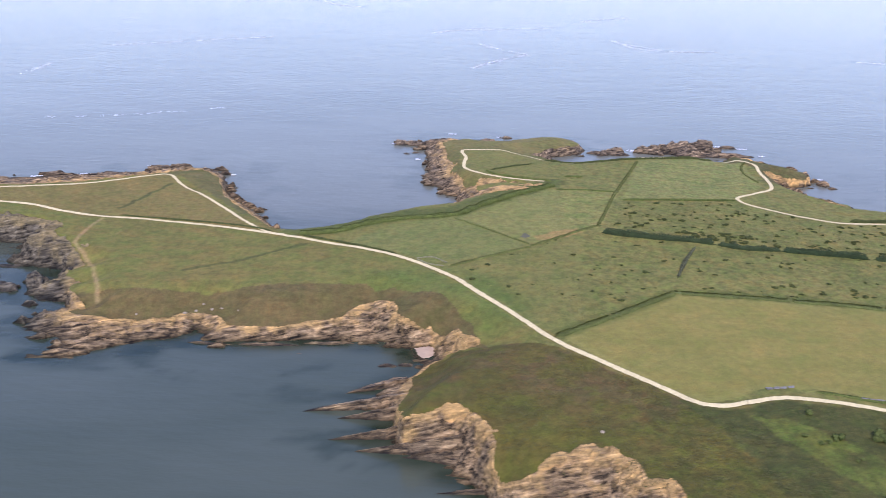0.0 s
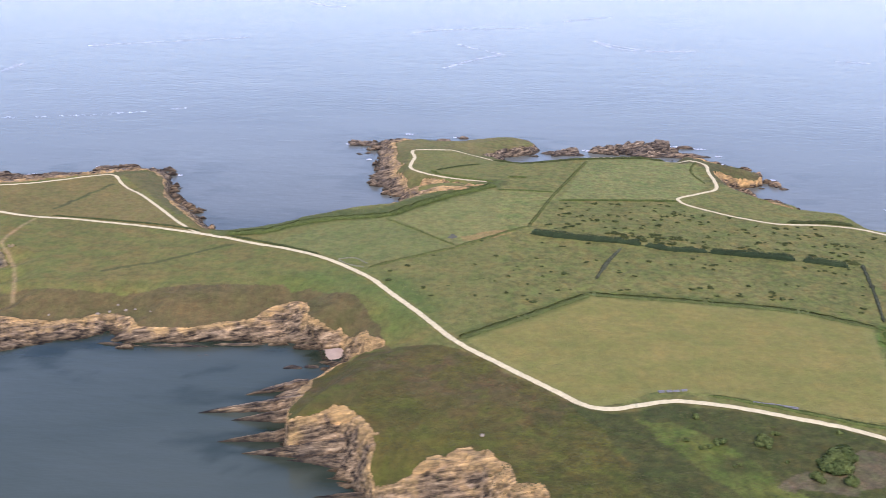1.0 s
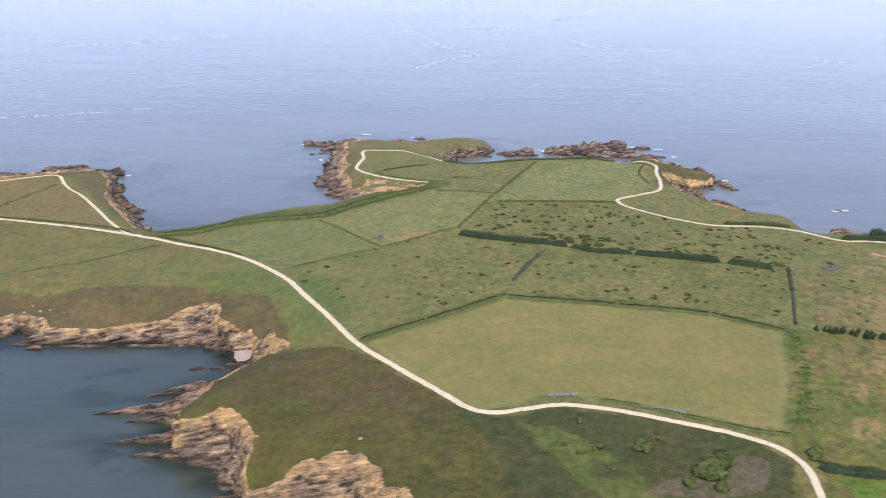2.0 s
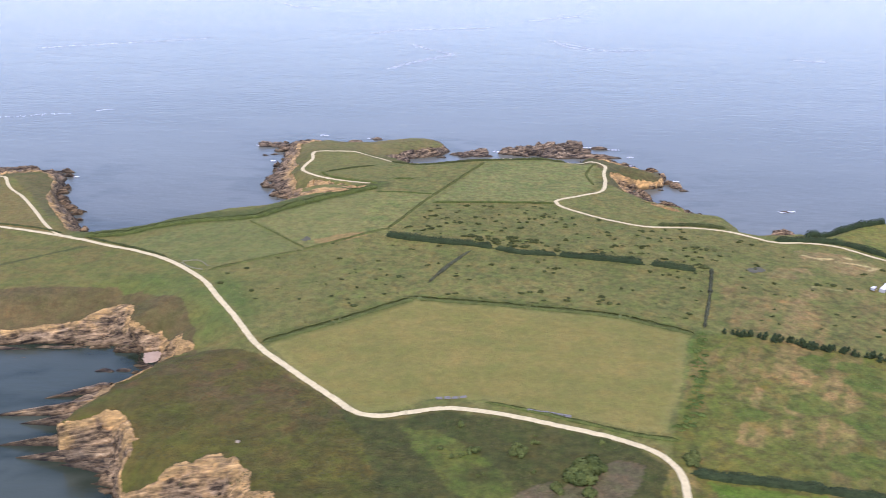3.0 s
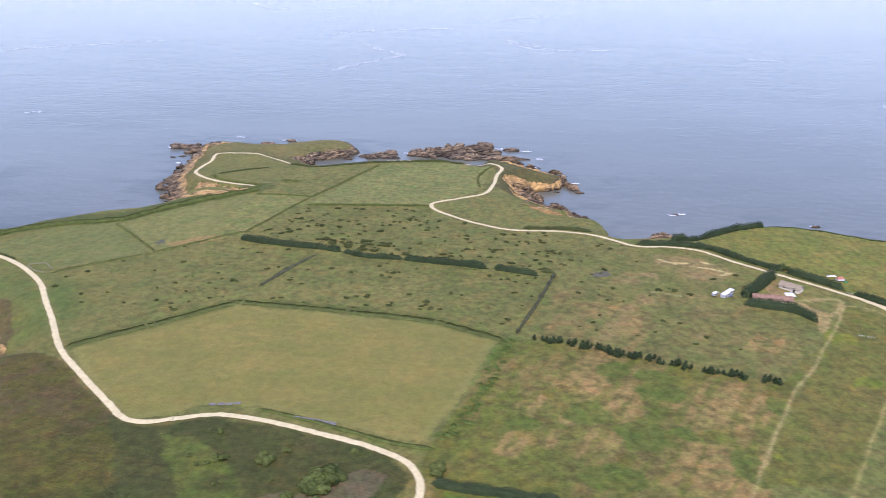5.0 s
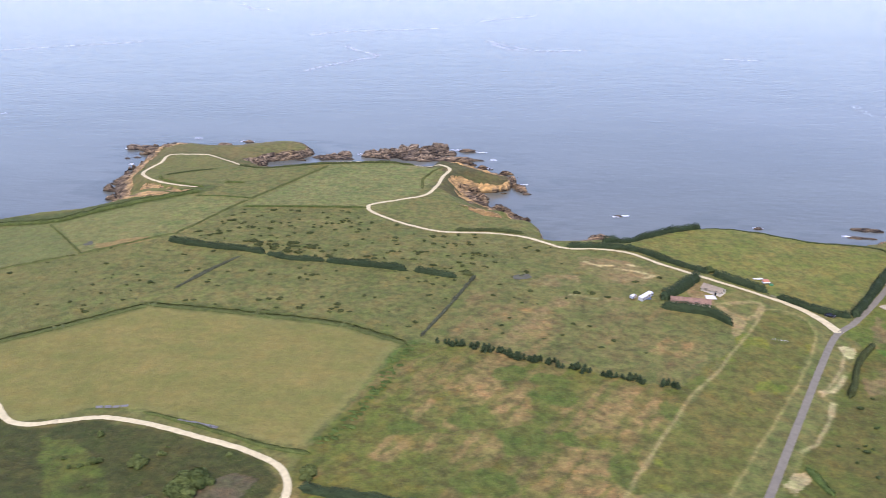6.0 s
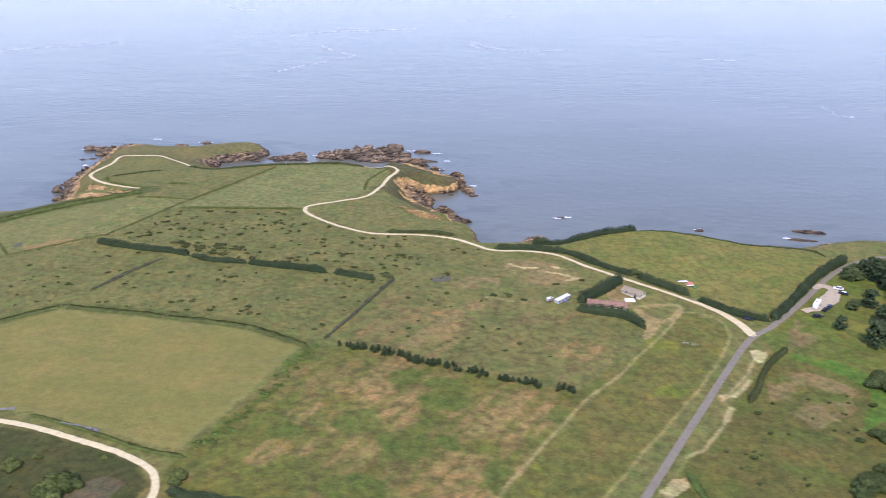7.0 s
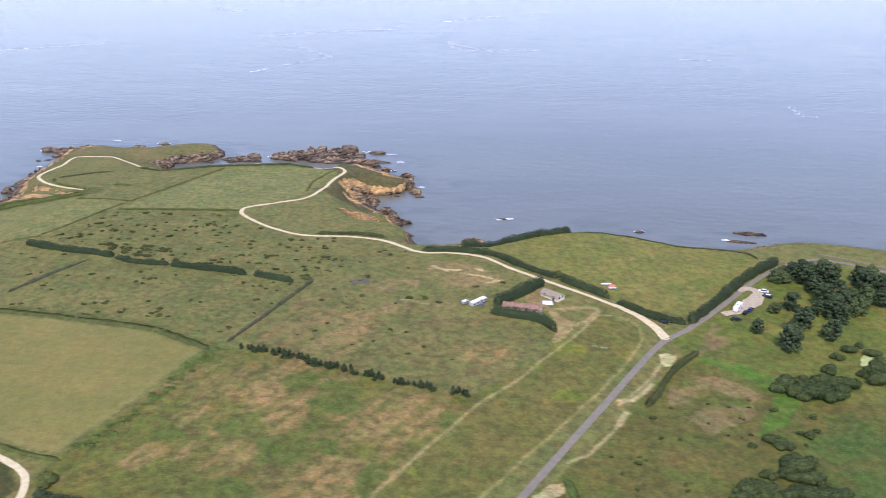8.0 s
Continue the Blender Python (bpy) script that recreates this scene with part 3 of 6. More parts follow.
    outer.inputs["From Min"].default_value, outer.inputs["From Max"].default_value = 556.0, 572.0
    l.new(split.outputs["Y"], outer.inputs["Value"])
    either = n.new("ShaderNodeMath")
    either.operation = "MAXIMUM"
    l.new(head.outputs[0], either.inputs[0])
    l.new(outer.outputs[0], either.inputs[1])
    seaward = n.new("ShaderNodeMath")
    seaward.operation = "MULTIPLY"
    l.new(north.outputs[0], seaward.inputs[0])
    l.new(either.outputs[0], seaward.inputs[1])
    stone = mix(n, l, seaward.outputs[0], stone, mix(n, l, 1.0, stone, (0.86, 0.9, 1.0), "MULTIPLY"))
    # the eastern cliff of that headland is of a warmer stone
    inland_side = n.new("ShaderNodeMapRange")
    inland_side.inputs["From Min"].default_value, inland_side.inputs["From Max"].default_value = 176.0, 190.0
    l.new(split.outputs["X"], inland_side.inputs["Value"])
    warm = n.new("ShaderNodeMath")
    warm.operation = "MULTIPLY"
    south_face = n.new("ShaderNodeMapRange")
    south_face.inputs["From Min"].default_value, south_face.inputs["From Max"].default_value = 512.0, 522.0
    l.new(split.outputs["Y"], south_face.inputs["Value"])
    l.new(south_face.outputs[0], warm.inputs[0])
    l.new(inland_side.outputs[0], warm.inputs[1])
    stone = mix(n, l, warm.outputs[0], stone, mix(n, l, 1.0, stone, (1.08, 1.04, 0.98), "MULTIPLY"))
    tide = n.new("ShaderNodeMapRange")
    tide.inputs["From Min"].default_value, tide.inputs["From Max"].default_value = 1.7, 0.2
    l.new(split.outputs["Z"], tide.inputs["Value"])
    stone = mix(n, l, tide.outputs[0], stone, mix(n, l, 1.0, stone, (0.3, 0.3, 0.26), "MULTIPLY"))
    return stone, beds


def rock_material():
    m, n, l, b = material("weathered_sea_rock")
    where = n.new("ShaderNodeNewGeometry").outputs["Position"]
    split = n.new("ShaderNodeSeparateXYZ")
    l.new(where, split.inputs[0])
    high = n.new("ShaderNodeMapRange")
    high.inputs["From Min"].default_value, high.inputs["From Max"].default_value = 0.0, 20.0
    l.new(split.outputs["Z"], high.inputs["Value"])
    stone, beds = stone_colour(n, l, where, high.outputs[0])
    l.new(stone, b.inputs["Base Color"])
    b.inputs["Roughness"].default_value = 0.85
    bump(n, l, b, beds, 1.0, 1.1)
    return m


def ground_material():
    m, n, l, b = material("turf_heath_and_rock")
    where = n.new("ShaderNodeNewGeometry").outputs["Position"]
    cover = n.new("ShaderNodeAttribute")
    cover.attribute_name = "cover"
    bare = n.new("ShaderNodeAttribute")
    bare.attribute_name = "bare"
    # turf: tufts, patches and dry spots
    fine = ramp(n, l, noise_node(n, l, 1.1, 5, where, 0.75), (0.3, grey(0.74)), (0.5, grey(0.99)), (0.72, grey(1.24)))
    tufts = ramp(n, l, noise_node(n, l, 0.35, 4, where, 0.6), (0.36, grey(0.74)), (0.62, grey(1.2)))
    broad = ramp(n, l, noise_node(n, l, 0.07, 5, where, 0.6), (0.33, (0.8, 0.88, 0.8)), (0.67, (1.2, 1.11, 1.1)))
    dry = ramp(n, l, noise_node(n, l, 0.16, 5, where, 0.65), (0.38, (0.86, 1.03, 0.84)), (0.54, (1, 1, 1)), (0.7, (1.2, 1.03, 0.9)))
    turf = cover.outputs["Color"]
    for shade in (fine, tufts, broad, dry):
        turf = mix(n, l, cover.outputs["Alpha"], turf, shade, "MULTIPLY")
    crest = n.new("ShaderNodeAttribute")
    crest.attribute_name = "crest"
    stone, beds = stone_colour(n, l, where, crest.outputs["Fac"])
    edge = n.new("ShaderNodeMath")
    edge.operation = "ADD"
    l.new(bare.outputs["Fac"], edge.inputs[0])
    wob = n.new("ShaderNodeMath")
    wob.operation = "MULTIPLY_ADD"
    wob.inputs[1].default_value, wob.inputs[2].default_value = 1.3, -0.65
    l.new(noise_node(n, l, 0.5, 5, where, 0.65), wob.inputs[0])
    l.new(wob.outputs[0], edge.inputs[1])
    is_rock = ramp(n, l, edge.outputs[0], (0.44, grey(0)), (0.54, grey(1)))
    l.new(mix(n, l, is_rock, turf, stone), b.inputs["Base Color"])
    b.inputs["Roughness"].default_value = 0.9
    b.inputs["Specular IOR Level"].default_value = 0.25
    low_turf = mix(n, l, 1.0, noise_node(n, l, 1.3, 4, where, 0.7), grey(0.4), "MULTIPLY")
    h = mix(n, l, is_rock, low_turf, beds)
    bump(n, l, b, h, 1.0, 1.3)
    return m


def sea_material():
    m, n, l, b = material("sea_water")
    where = n.new("ShaderNodeNewGeometry").outputs["Position"]
    deep = n.new("ShaderNodeAttribute")
    deep.attribute_name = "shoal_and_reflection"
    stretch = n.new("ShaderNodeMapping")
    stretch.inputs["Scale"].default_value = (0.36, 1.0, 1.0)
    l.new(where, stretch.inputs["Vector"])
    bay = ramp(n, l, noise_node(n, l, 0.03, 4, stretch.outputs[0]), (0.35, (0.053, 0.068, 0.048)), (0.65, (0.066, 0.081, 0.06)))
    streaks = ramp(n, l, noise_node(n, l, 0.012, 4, stretch.outputs[0]), (0.35, grey(0.93)), (0.65, grey(1.07)))
    # water paler to the north: sky reflection and haze painted into the base colour
    far_sheen = n.new("ShaderNodeAttribute")
    far_sheen.attribute_name = "far_sheen"
    sheen_water = ramp(n, l, far_sheen.outputs["Fac"], (0.0, (0.058, 0.072, 0.058)), (0.45, (0.078, 0.094, 0.08)), (0.7, (0.145, 0.152, 0.12)), (1.0, (0.162, 0.168, 0.152)))
    sheen_water = mix(n, l, 1.0, sheen_water, streaks, "MULTIPLY")
    in_bay = ramp(n, l, far_sheen.outputs["Fac"], (0.0, grey(0)), (0.5, grey(1)))
    patches = mix(n, l, in_bay, bay, sheen_water)
    # dark green inshore water: shoals, with the cliffs' reflection painted in
    shoal_and_reflection = ramp(n, l, noise_node(n, l, 0.12, 4, stretch.outputs[0]), (0.4, (0.013, 0.024, 0.013)), (0.65, (0.032, 0.043, 0.027)))
    water = mix(n, l, deep.outputs["Fac"], patches, shoal_and_reflection)
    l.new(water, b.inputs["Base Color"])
    b.inputs["Roughness"].default_value = 0.19
    b.inputs["IOR"].default_value = 1.4
    tall = n.new("ShaderNodeMath")
    tall.operation = "ADD"
    l.new(noise_node(n, l, 0.25, 5, stretch.outputs[0], 0.6), tall.inputs[0])
    l.new(noise_node(n, l, 0.04, 3, stretch.outputs[0]), tall.inputs[1])
    bump(n, l, b, tall.outputs[0], 0.11, 2.0)
    return m


def leaf_material(name, dark, light, rough=0.75):
    m, n, l, b = material(name)
    one = n.new("ShaderNodeNewGeometry").outputs["Random Per Island"]
    which = n.new("ShaderNodeObjectInfo").outputs["Random"]
    c = ramp(n, l, one, (0.1, dark), (0.9, light))
    c = mix(n, l, 1.0, c, ramp(n, l, which, (0.0, (0.82, 0.86, 0.82)), (1.0, (1.18, 1.12, 1.1))), "MULTIPLY")
    c = mix(n, l, 1.0, c, ramp(n, l, noise_node(n, l, 0.35, 4), (0.3, grey(0.75)), (0.7, grey(1.25))), "MULTIPLY")
    l.new(c, b.inputs["Base Color"])
    b.inputs["Roughness"].default_value = rough
    b.inputs["Specular IOR Level"].default_value = 0.2
    return m


GROUND = ground_material()
SEA = sea_material()
ROCK = rock_material()
SAND = plain("pale_crushed_stone", (0.6, 0.505, 0.27), 0.9, vary=0.14, scale=0.6, relief_height=0.03)
ASPHALT = plain("worn_asphalt", (0.2, 0.174, 0.115), 0.85, vary=0.14, scale=0.5, relief_height=0.02)
CYPRESS = leaf_material("cypress_leaves", (0.024, 0.042, 0.017), (0.05, 0.074, 0.028))
GORSE = leaf_material("gorse_and_bramble_leaves", (0.064, 0.088, 0.02), (0.13, 0.162, 0.04))
HEATH_GORSE = leaf_material("gorse_leaves_on_heath", (0.06, 0.082, 0.021), (0.118, 0.148, 0.04))
BUSH = leaf_material("blackthorn_leaves", (0.04, 0.054, 0.016), (0.085, 0.102, 0.03))
PINE = leaf_material("pine_needles", (0.034, 0.058, 0.026), (0.08, 0.116, 0.048))
BRAMBLE = leaf_material("bramble_leaves", (0.07, 0.114, 0.026), (0.118, 0.168, 0.04))
DEADWOOD = leaf_material("bare_thorn_twigs", (0.052, 0.062, 0.034), (0.102, 0.112, 0.06))
THICKET = leaf_material("willow_leaves", (0.03, 0.05, 0.015), (0.088, 0.118, 0.034))
BROADLEAF = leaf_material("pale_willow_leaves", (0.06, 0.09, 0.03), (0.11, 0.15, 0.055))
FOAM = plain("white_surf", (0.72, 0.74, 0.76), 0.6, vary=0.06)
FOAM_THIN = plain("thin_foam", (0.86, 0.87, 0.9), 0.5, vary=0.06)
HEATHER = leaf_material("heather_tufts", (0.078, 0.072, 0.023), (0.108, 0.1, 0.033))
BANK_GRASS = leaf_material("rank_bank_grass", (0.085, 0.105, 0.03), (0.13, 0.15, 0.042))
TUSSOCK = leaf_material("grass_tussocks", (0.085, 0.095, 0.025), (0.165, 0.17, 0.055))
WHITE = plain("white_paint", (0.78, 0.78, 0.76), 0.45, vary=0.05)
PANEL = plain("grey_white_panels", (0.42, 0.42, 0.4), 0.5, vary=0.08)
CREAM = plain("cream_render", (0.66, 0.58, 0.44), 0.85, vary=0.1)
TILE = plain("mossy_red_roof_tiles", (0.26, 0.155, 0.098), 0.85, vary=0.3, scale=0.8, relief_height=0.04)
SLATE = plain("weathered_grey_roof", (0.29, 0.235, 0.15), 0.8, vary=0.15, scale=0.8, relief_height=0.03)
GLASS = plain("dark_glass", (0.02, 0.025, 0.03), 0.08, vary=0.05)
RUBBER = plain("black_rubber", (0.02, 0.02, 0.02), 0.8, vary=0.1)
NAVY = plain("dark_blue_paint", (0.03, 0.04, 0.075), 0.35, vary=0.08)
BLACK = plain("black_paint", (0.018, 0.018, 0.02), 0.35, vary=0.08)
BLUE = plain("blue_tarpaulin", (0.1, 0.135, 0.21), 0.6, vary=0.12)
ORANGE = plain("faded_orange_canvas", (0.5, 0.2, 0.12), 0.8, vary=0.15)
GREEN_SHEET = plain("green_tarpaulin", (0.04, 0.18, 0.06), 0.7, vary=0.12)
PIPE = plain("blue_grey_plastic_pipe", (0.17, 0.165, 0.155), 0.6, vary=0.25, scale=2.0)
WALL_STONE = plain("grey_field_stone", (0.17, 0.165, 0.085), 0.95, vary=0.3, scale=1.5, relief_height=0.05)
GRAVEL = plain("pale_gravel", (0.42, 0.345, 0.215), 0.95, vary=0.2, scale=0.8, relief_height=0.03)
POND = plain("still_pond_water", (0.1, 0.095, 0.055), 0.9, vary=0.2, scale=0.3)
DUCKWEED = plain("duckweed", (0.36, 0.42, 0.14), 0.8, vary=0.25, scale=0.6)
BEACH = plain("wet_pink_sand", (0.38, 0.28, 0.19), 0.9, vary=0.12, scale=0.4)
PALE_STONE = plain("pale_granite", (0.28, 0.23, 0.155), 0.9, vary=0.2, scale=1.5, relief_height=0.05)
BARK = plain("grey_brown_bark", (0.11, 0.08, 0.06), 0.95, scale=3, relief_height=0.03)


# ---------------------------------------------------------------- mesh helpers
def mesh_of(name, verts, faces, mat=None, smooth_faces=False):
    me = bpy.data.meshes.new(name)
    verts, faces = np.asarray(verts, np.float32), np.asarray(faces, np.int32)
    k = faces.shape[1]
    me.vertices.add(len(verts))
    me.vertices.foreach_set("co", verts.ravel())
    me.loops.add(faces.size)
    me.loops.foreach_set("vertex_index", faces.ravel())
    me.polygons.add(len(faces))
    me.polygons.foreach_set("loop_start", np.arange(0, faces.size, k, dtype=np.int32))
    me.polygons.foreach_set("loop_total", np.full(len(faces), k, np.int32))
    me.polygons.foreach_set("use_smooth", np.full(len(faces), smooth_faces, bool))
    me.update()
    me.validate()
    if mat:
        me.materials.append(mat)
    return me


def grid_faces(nx, ny):
    i = np.arange(nx * ny).reshape(ny, nx)
    return np.stack([i[:-1, :-1], i[:-1, 1:], i[1:, 1:], i[1:, :-1]], -1).reshape(-1, 4)


def part(name, bm, mat, parent=None, label=""):
    me = bpy.data.meshes.new(name)
    bm.to_mesh(me)
    bm.free()
    me.materials.append(mat)
    ob = new(name, me)
    ob.parent = parent
    return tagged(ob, label)


# ---------------------------------------------------------------- the ground
def lines(*spans):
    out = []
    for a, b, step in spans:
        out.append(np.arange(a, b, step))
    return np.concatenate(out)


XS = np.concatenate([[-460, -420, -390, -360], lines((-340, -260, 3.0), (-260, -190, 0.9), (-190, 80, 0.6), (80, 480, 0.85), (480, 620, 5.0)), [640, 680, 740, 850, 1000, 1300, 1800, 2400]])
YS = np.concatenate([[-890, -500, -200, -50, 50, 100, 130], lines((150, 330, 0.6), (330, 450, 0.95), (450, 620, 1.1), (620, 660, 3.0)), [680]])
GX, GY = np.meshgrid(XS, YS)
GZ, BARE, SHORE, CREST = relief(GX, GY)
# turf does not hold on the steepest faces
SLOPE = np.hypot(*np.gradient(GZ, YS, XS))
BARE = np.maximum(BARE, smooth(1.1, 1.7, SLOPE) * smooth(45, 25, SHORE) * smooth(-3, 0, SHORE))


def height(x, y):
    """Ground height at one place, from the sheet itself."""
    i = int(np.clip(np.searchsorted(XS, x) - 1, 0, len(XS) - 2))
    j = int(np.clip(np.searchsorted(YS, y) - 1, 0, len(YS) - 2))
    u, v = (x - XS[i]) / (XS[i + 1] - XS[i]), (y - YS[j]) / (YS[j + 1] - YS[j])
    return float((GZ[j, i] * (1 - u) + GZ[j, i + 1] * u) * (1 - v) + (GZ[j + 1, i] * (1 - u) + GZ[j + 1, i + 1] * u) * v)


def covers():
    """Colour of the plant cover, by the fields of the plan."""
    x = GX + 3.0 * (fbm(GX / 5, GY / 5, 3, 2) - 0.5)
    y = GY + 3.0 * (fbm(GX / 5, GY / 5, 5, 2) - 0.5)
    c = np.empty(GX.shape + (3,))
    c[:] = (0.154, 0.15, 0.064)  # rough scrub grass

    def lay(mask, colour):
        m = np.clip(mask, 0, 1)[..., None]
        c[:] = c * (1 - m) + np.array(colour) * m

    west = inside([(-500, 600), (-500, 300), (-60, 300), (30, 285), (42, 284)] + MAIN_TRACK[18:8:-1] + [(-60, 440), (-100, 560)], x, y)
    lay(west, (0.146, 0.139, 0.055))
    lay(west * smooth(0.48, 0.62, fbm(x / 14, y / 6, 83, 4)) * 0.55, (0.165, 0.128, 0.06))
    lay(west * smooth(0.52, 0.66, fbm(x / 11, y / 5, 84, 4)) * 0.45, (0.125, 0.145, 0.05))
    lay(inside(WEST_TIP, x, y), (0.125, 0.112, 0.06))
    lay(inside(BRANCH_TRACK[::-1] + [(-60, 392)] + MAIN_TRACK[9::-1], x, y), (0.172, 0.14, 0.066))
    # dark ditch lines: hedge shade put into the cover colour
    for line in DITCH_SHADES:
        lay(smooth(1.7, 0.5, from_line(line, x, y)) * 0.8, (0.062, 0.075, 0.03))
    lay(inside(PASTURE_WEST, x, y), (0.15, 0.16, 0.07))
    lay(inside(PASTURE_MIDDLE, x, y), (0.178, 0.178, 0.08))
    lay(inside(PASTURE_NORTH, x, y), (0.178, 0.182, 0.085))
    lay(inside(WEST_HEAD_RIM, x, y), (0.13, 0.12, 0.058))
    lay(smooth(552, 566, y) * smooth(105, 90, x) * (x > -30), (0.16, 0.142, 0.075))
    lay(inside(COVE_GRASS, x, y) * smooth(0, 14, from_line(COVE_GRASS, x, y, True)), (0.112, 0.136, 0.048))
    lay(inside(EAST_HEAD, x, y), (0.098, 0.088, 0.046))
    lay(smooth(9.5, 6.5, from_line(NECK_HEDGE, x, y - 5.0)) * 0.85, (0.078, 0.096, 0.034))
    lay(inside(BARE_CORNER, x, y) * 0.95, (0.275, 0.19, 0.1))
    mown = inside(MOWN, x, y)
    lay(mown, (0.2, 0.178, 0.068))
    lay(mown * smooth(0.45, 0.62, fbm(x / 40, (y + 0.12 * x) / 1.3, 85, 3)) * 0.3, (0.23, 0.205, 0.09))
    lay(mown * smooth(0.45, 0.62, fbm(x / 22, y / 10, 86, 4)) * 0.45, (0.172, 0.172, 0.062))
    lay(mown * smooth(0.5, 0.64, fbm(x / 16, y / 6, 88, 4)) * 0.4, (0.235, 0.2, 0.085))
    lay(mown * smooth(3.4, 2.0, from_line(MOWN, x, y, True)) * 0.5, (0.22, 0.205, 0.09))
    lay(smooth(4.2, 2.2, from_line(BANK_EAST, x, y) + 3.0 * (fbm(x / 4, y / 4, 145, 3) - 0.5)) * 0.9, (0.1, 0.15, 0.034))
    lay(smooth(5.0, 2.4, from_line(BANK_NORTH, x, y - 0.8)) * 0.65, (0.09, 0.108, 0.036))
    ne_field = inside(NORTH_EAST_FIELD, x, y)
    lay(ne_field, (0.17, 0.166, 0.053))
    lay(ne_field * smooth(0.45, 0.65, fbm(x / 34, y / 22, 127, 4)) * 0.6, (0.135, 0.15, 0.047))
    lay(ne_field * smooth(0.52, 0.64, fbm(x / 14, y / 9, 129, 4)) * 0.4, (0.2, 0.176, 0.07))
    heath = inside([(-8, 296), (14, 290)] + HEATH_EDGE[2:] + [(100, 150), (-60, 150), (-60, 285)], x, y)
    lay(heath, (0.09, 0.081, 0.026))
    lay(heath * smooth(0.42, 0.58, fbm(x / 16, y / 9, 81, 4)) * smooth(240, 268, y + 0.25 * x) * 0.8, (0.108, 0.078, 0.046))
    lay(heath * smooth(0.5, 0.62, fbm(x / 5, y / 4, 87, 3)) * 0.65, (0.098, 0.096, 0.024))
    lay(heath * smooth(0.52, 0.64, fbm(x / 9, y / 6, 89, 4)) * 0.35, (0.108, 0.07, 0.032))
    lay(inside(HEATH_WEST + [(2, 300), (-60, 298), (-200, 280), (-200, 340)], x, y), (0.118, 0.093, 0.052))
    south = inside([(74, 245), (82, 242), (96, 246), (116, 246), (155, 234), (172, 224), (172, 150), (110, 150), (84, 232)], x, y)
    lay(south, (0.066, 0.07, 0.026))
    lay(inside(GREEN_PATCH, x, y) * smooth(0.25, 0.5, fbm(x / 20, y / 8, 105, 3)), (0.098, 0.118, 0.034))
    lay(inside(GREY_SOIL_WEST, x, y) * 0.8, (0.12, 0.1, 0.08))
    lay(inside(GREY_SOIL, x, y) * 0.9, (0.13, 0.105, 0.085))
    meadow = inside([(193, 300), (204, 302), (283, 286), (303, 314), (262, 228), (240, 150), (150, 150), (175, 238)], x, y)
    lay(meadow, (0.128, 0.134, 0.038))
    run_along, run_across = x * 0.43 + y * 0.9, x * 0.9 - y * 0.43
    worn = fbm(x / 24, y / 20, 91, 4) * 0.58 + fbm(run_along / 34, run_across / 3.2, 93, 3) * 0.42 - 0.03 * smooth(302, 312, y)
    furrows = 0.25 + 0.75 * smooth(0.4, 0.54, fbm(run_along / 40, run_across / 2.3, 113, 2))
    wild = meadow | inside([(205, 304), (283, 288), (311, 334), (285, 350), (265, 350), (213, 350)], x, y)
    lay(wild * smooth(0.5, 0.57, worn) * 0.6 * furrows, (0.215, 0.152, 0.085))
    speck = 1.1 * (fbm(x / 6, y / 4, 109, 4) - 0.5)
    for a, b, rx, ry in WORN_PATCHES:
        away = np.hypot((x - a) / rx, (y - b) / ry) + speck
        lay(smooth(1.42, 0.95, away) * furrows, (0.262, 0.185, 0.096))
    lay(wild * smooth(0.57, 0.66, fbm(x / 3, y / 2, 94, 3)) * 0.5, (0.1, 0.085, 0.04))
    lay(inside(SOUTH_FIELD, x, y), (0.115, 0.165, 0.035))
    for a, b, rx, ry in TUFT_DISCS:
        away = np.hypot((x - a) / rx, (y - b) / ry) + 0.5 * (fbm(x / 4, y / 4, 96, 2) - 0.5)
        lay(smooth(1.1, 0.9, away) * 0.9, (0.1, 0.124, 0.034))
    for outline in CAMP_TAN:
        lay(inside(outline, x, y) * (0.55 + 0.45 * smooth(0.4, 0.6, fbm(x / 7, y / 6, 95, 4))), (0.24, 0.178, 0.105))
    lay(smooth(5.0, 1.5, from_line(OLD_WAY, x, y) + 4.0 * (fbm(x / 5, y / 5, 143, 3) - 0.4)) * 0.8, (0.24, 0.172, 0.1))
    lay(inside(STRIP, x, y), (0.134, 0.13, 0.043))
    lay(inside(STRIP, x, y) * smooth(0.44, 0.6, fbm(x / 10, y / 14, 131, 4)) * 0.5, (0.148, 0.124, 0.05))
    lay(inside(STRIP, x, y) * smooth(0.64, 0.72, fbm(x / 8, y / 8, 98, 3)) * 0.7, (0.16, 0.18, 0.03))
    plot = inside(PLOT, x, y)
    lay(plot * 0.9, (0.15, 0.15, 0.06))
    lay(plot * smooth(0.5, 0.62, fbm(x / 9, y / 9, 101, 3)) * 0.6, (0.22, 0.18, 0.09))
    near_x, near_y = 0.75 * GX + 0.25 * x, 0.75 * GY + 0.25 * y
    lay(inside(YARD, near_x, near_y) * (0.65 + 0.35 * smooth(0.35, 0.6, fbm(x / 5, y / 5, 117, 3))), (0.32, 0.225, 0.145))
    lay(inside(DRIVE_PATCH, near_x, near_y) * 0.95, (0.33, 0.25, 0.15))
    east = inside([(360, 340), (300, 226), (340, 100), (600, 100), (600, 330)], x, y)
    lay(east, (0.108, 0.12, 0.033))
    lay(east * smooth(0.46, 0.6, fbm(x / 12, y / 8, 133, 4)) * 0.55, (0.128, 0.108, 0.04))
    lay(smooth(375, 400, x) * smooth(310, 296, y) * smooth(0.34, 0.5, fbm(x / 13, y / 9, 135, 4)) * 0.8, (0.068, 0.118, 0.03))
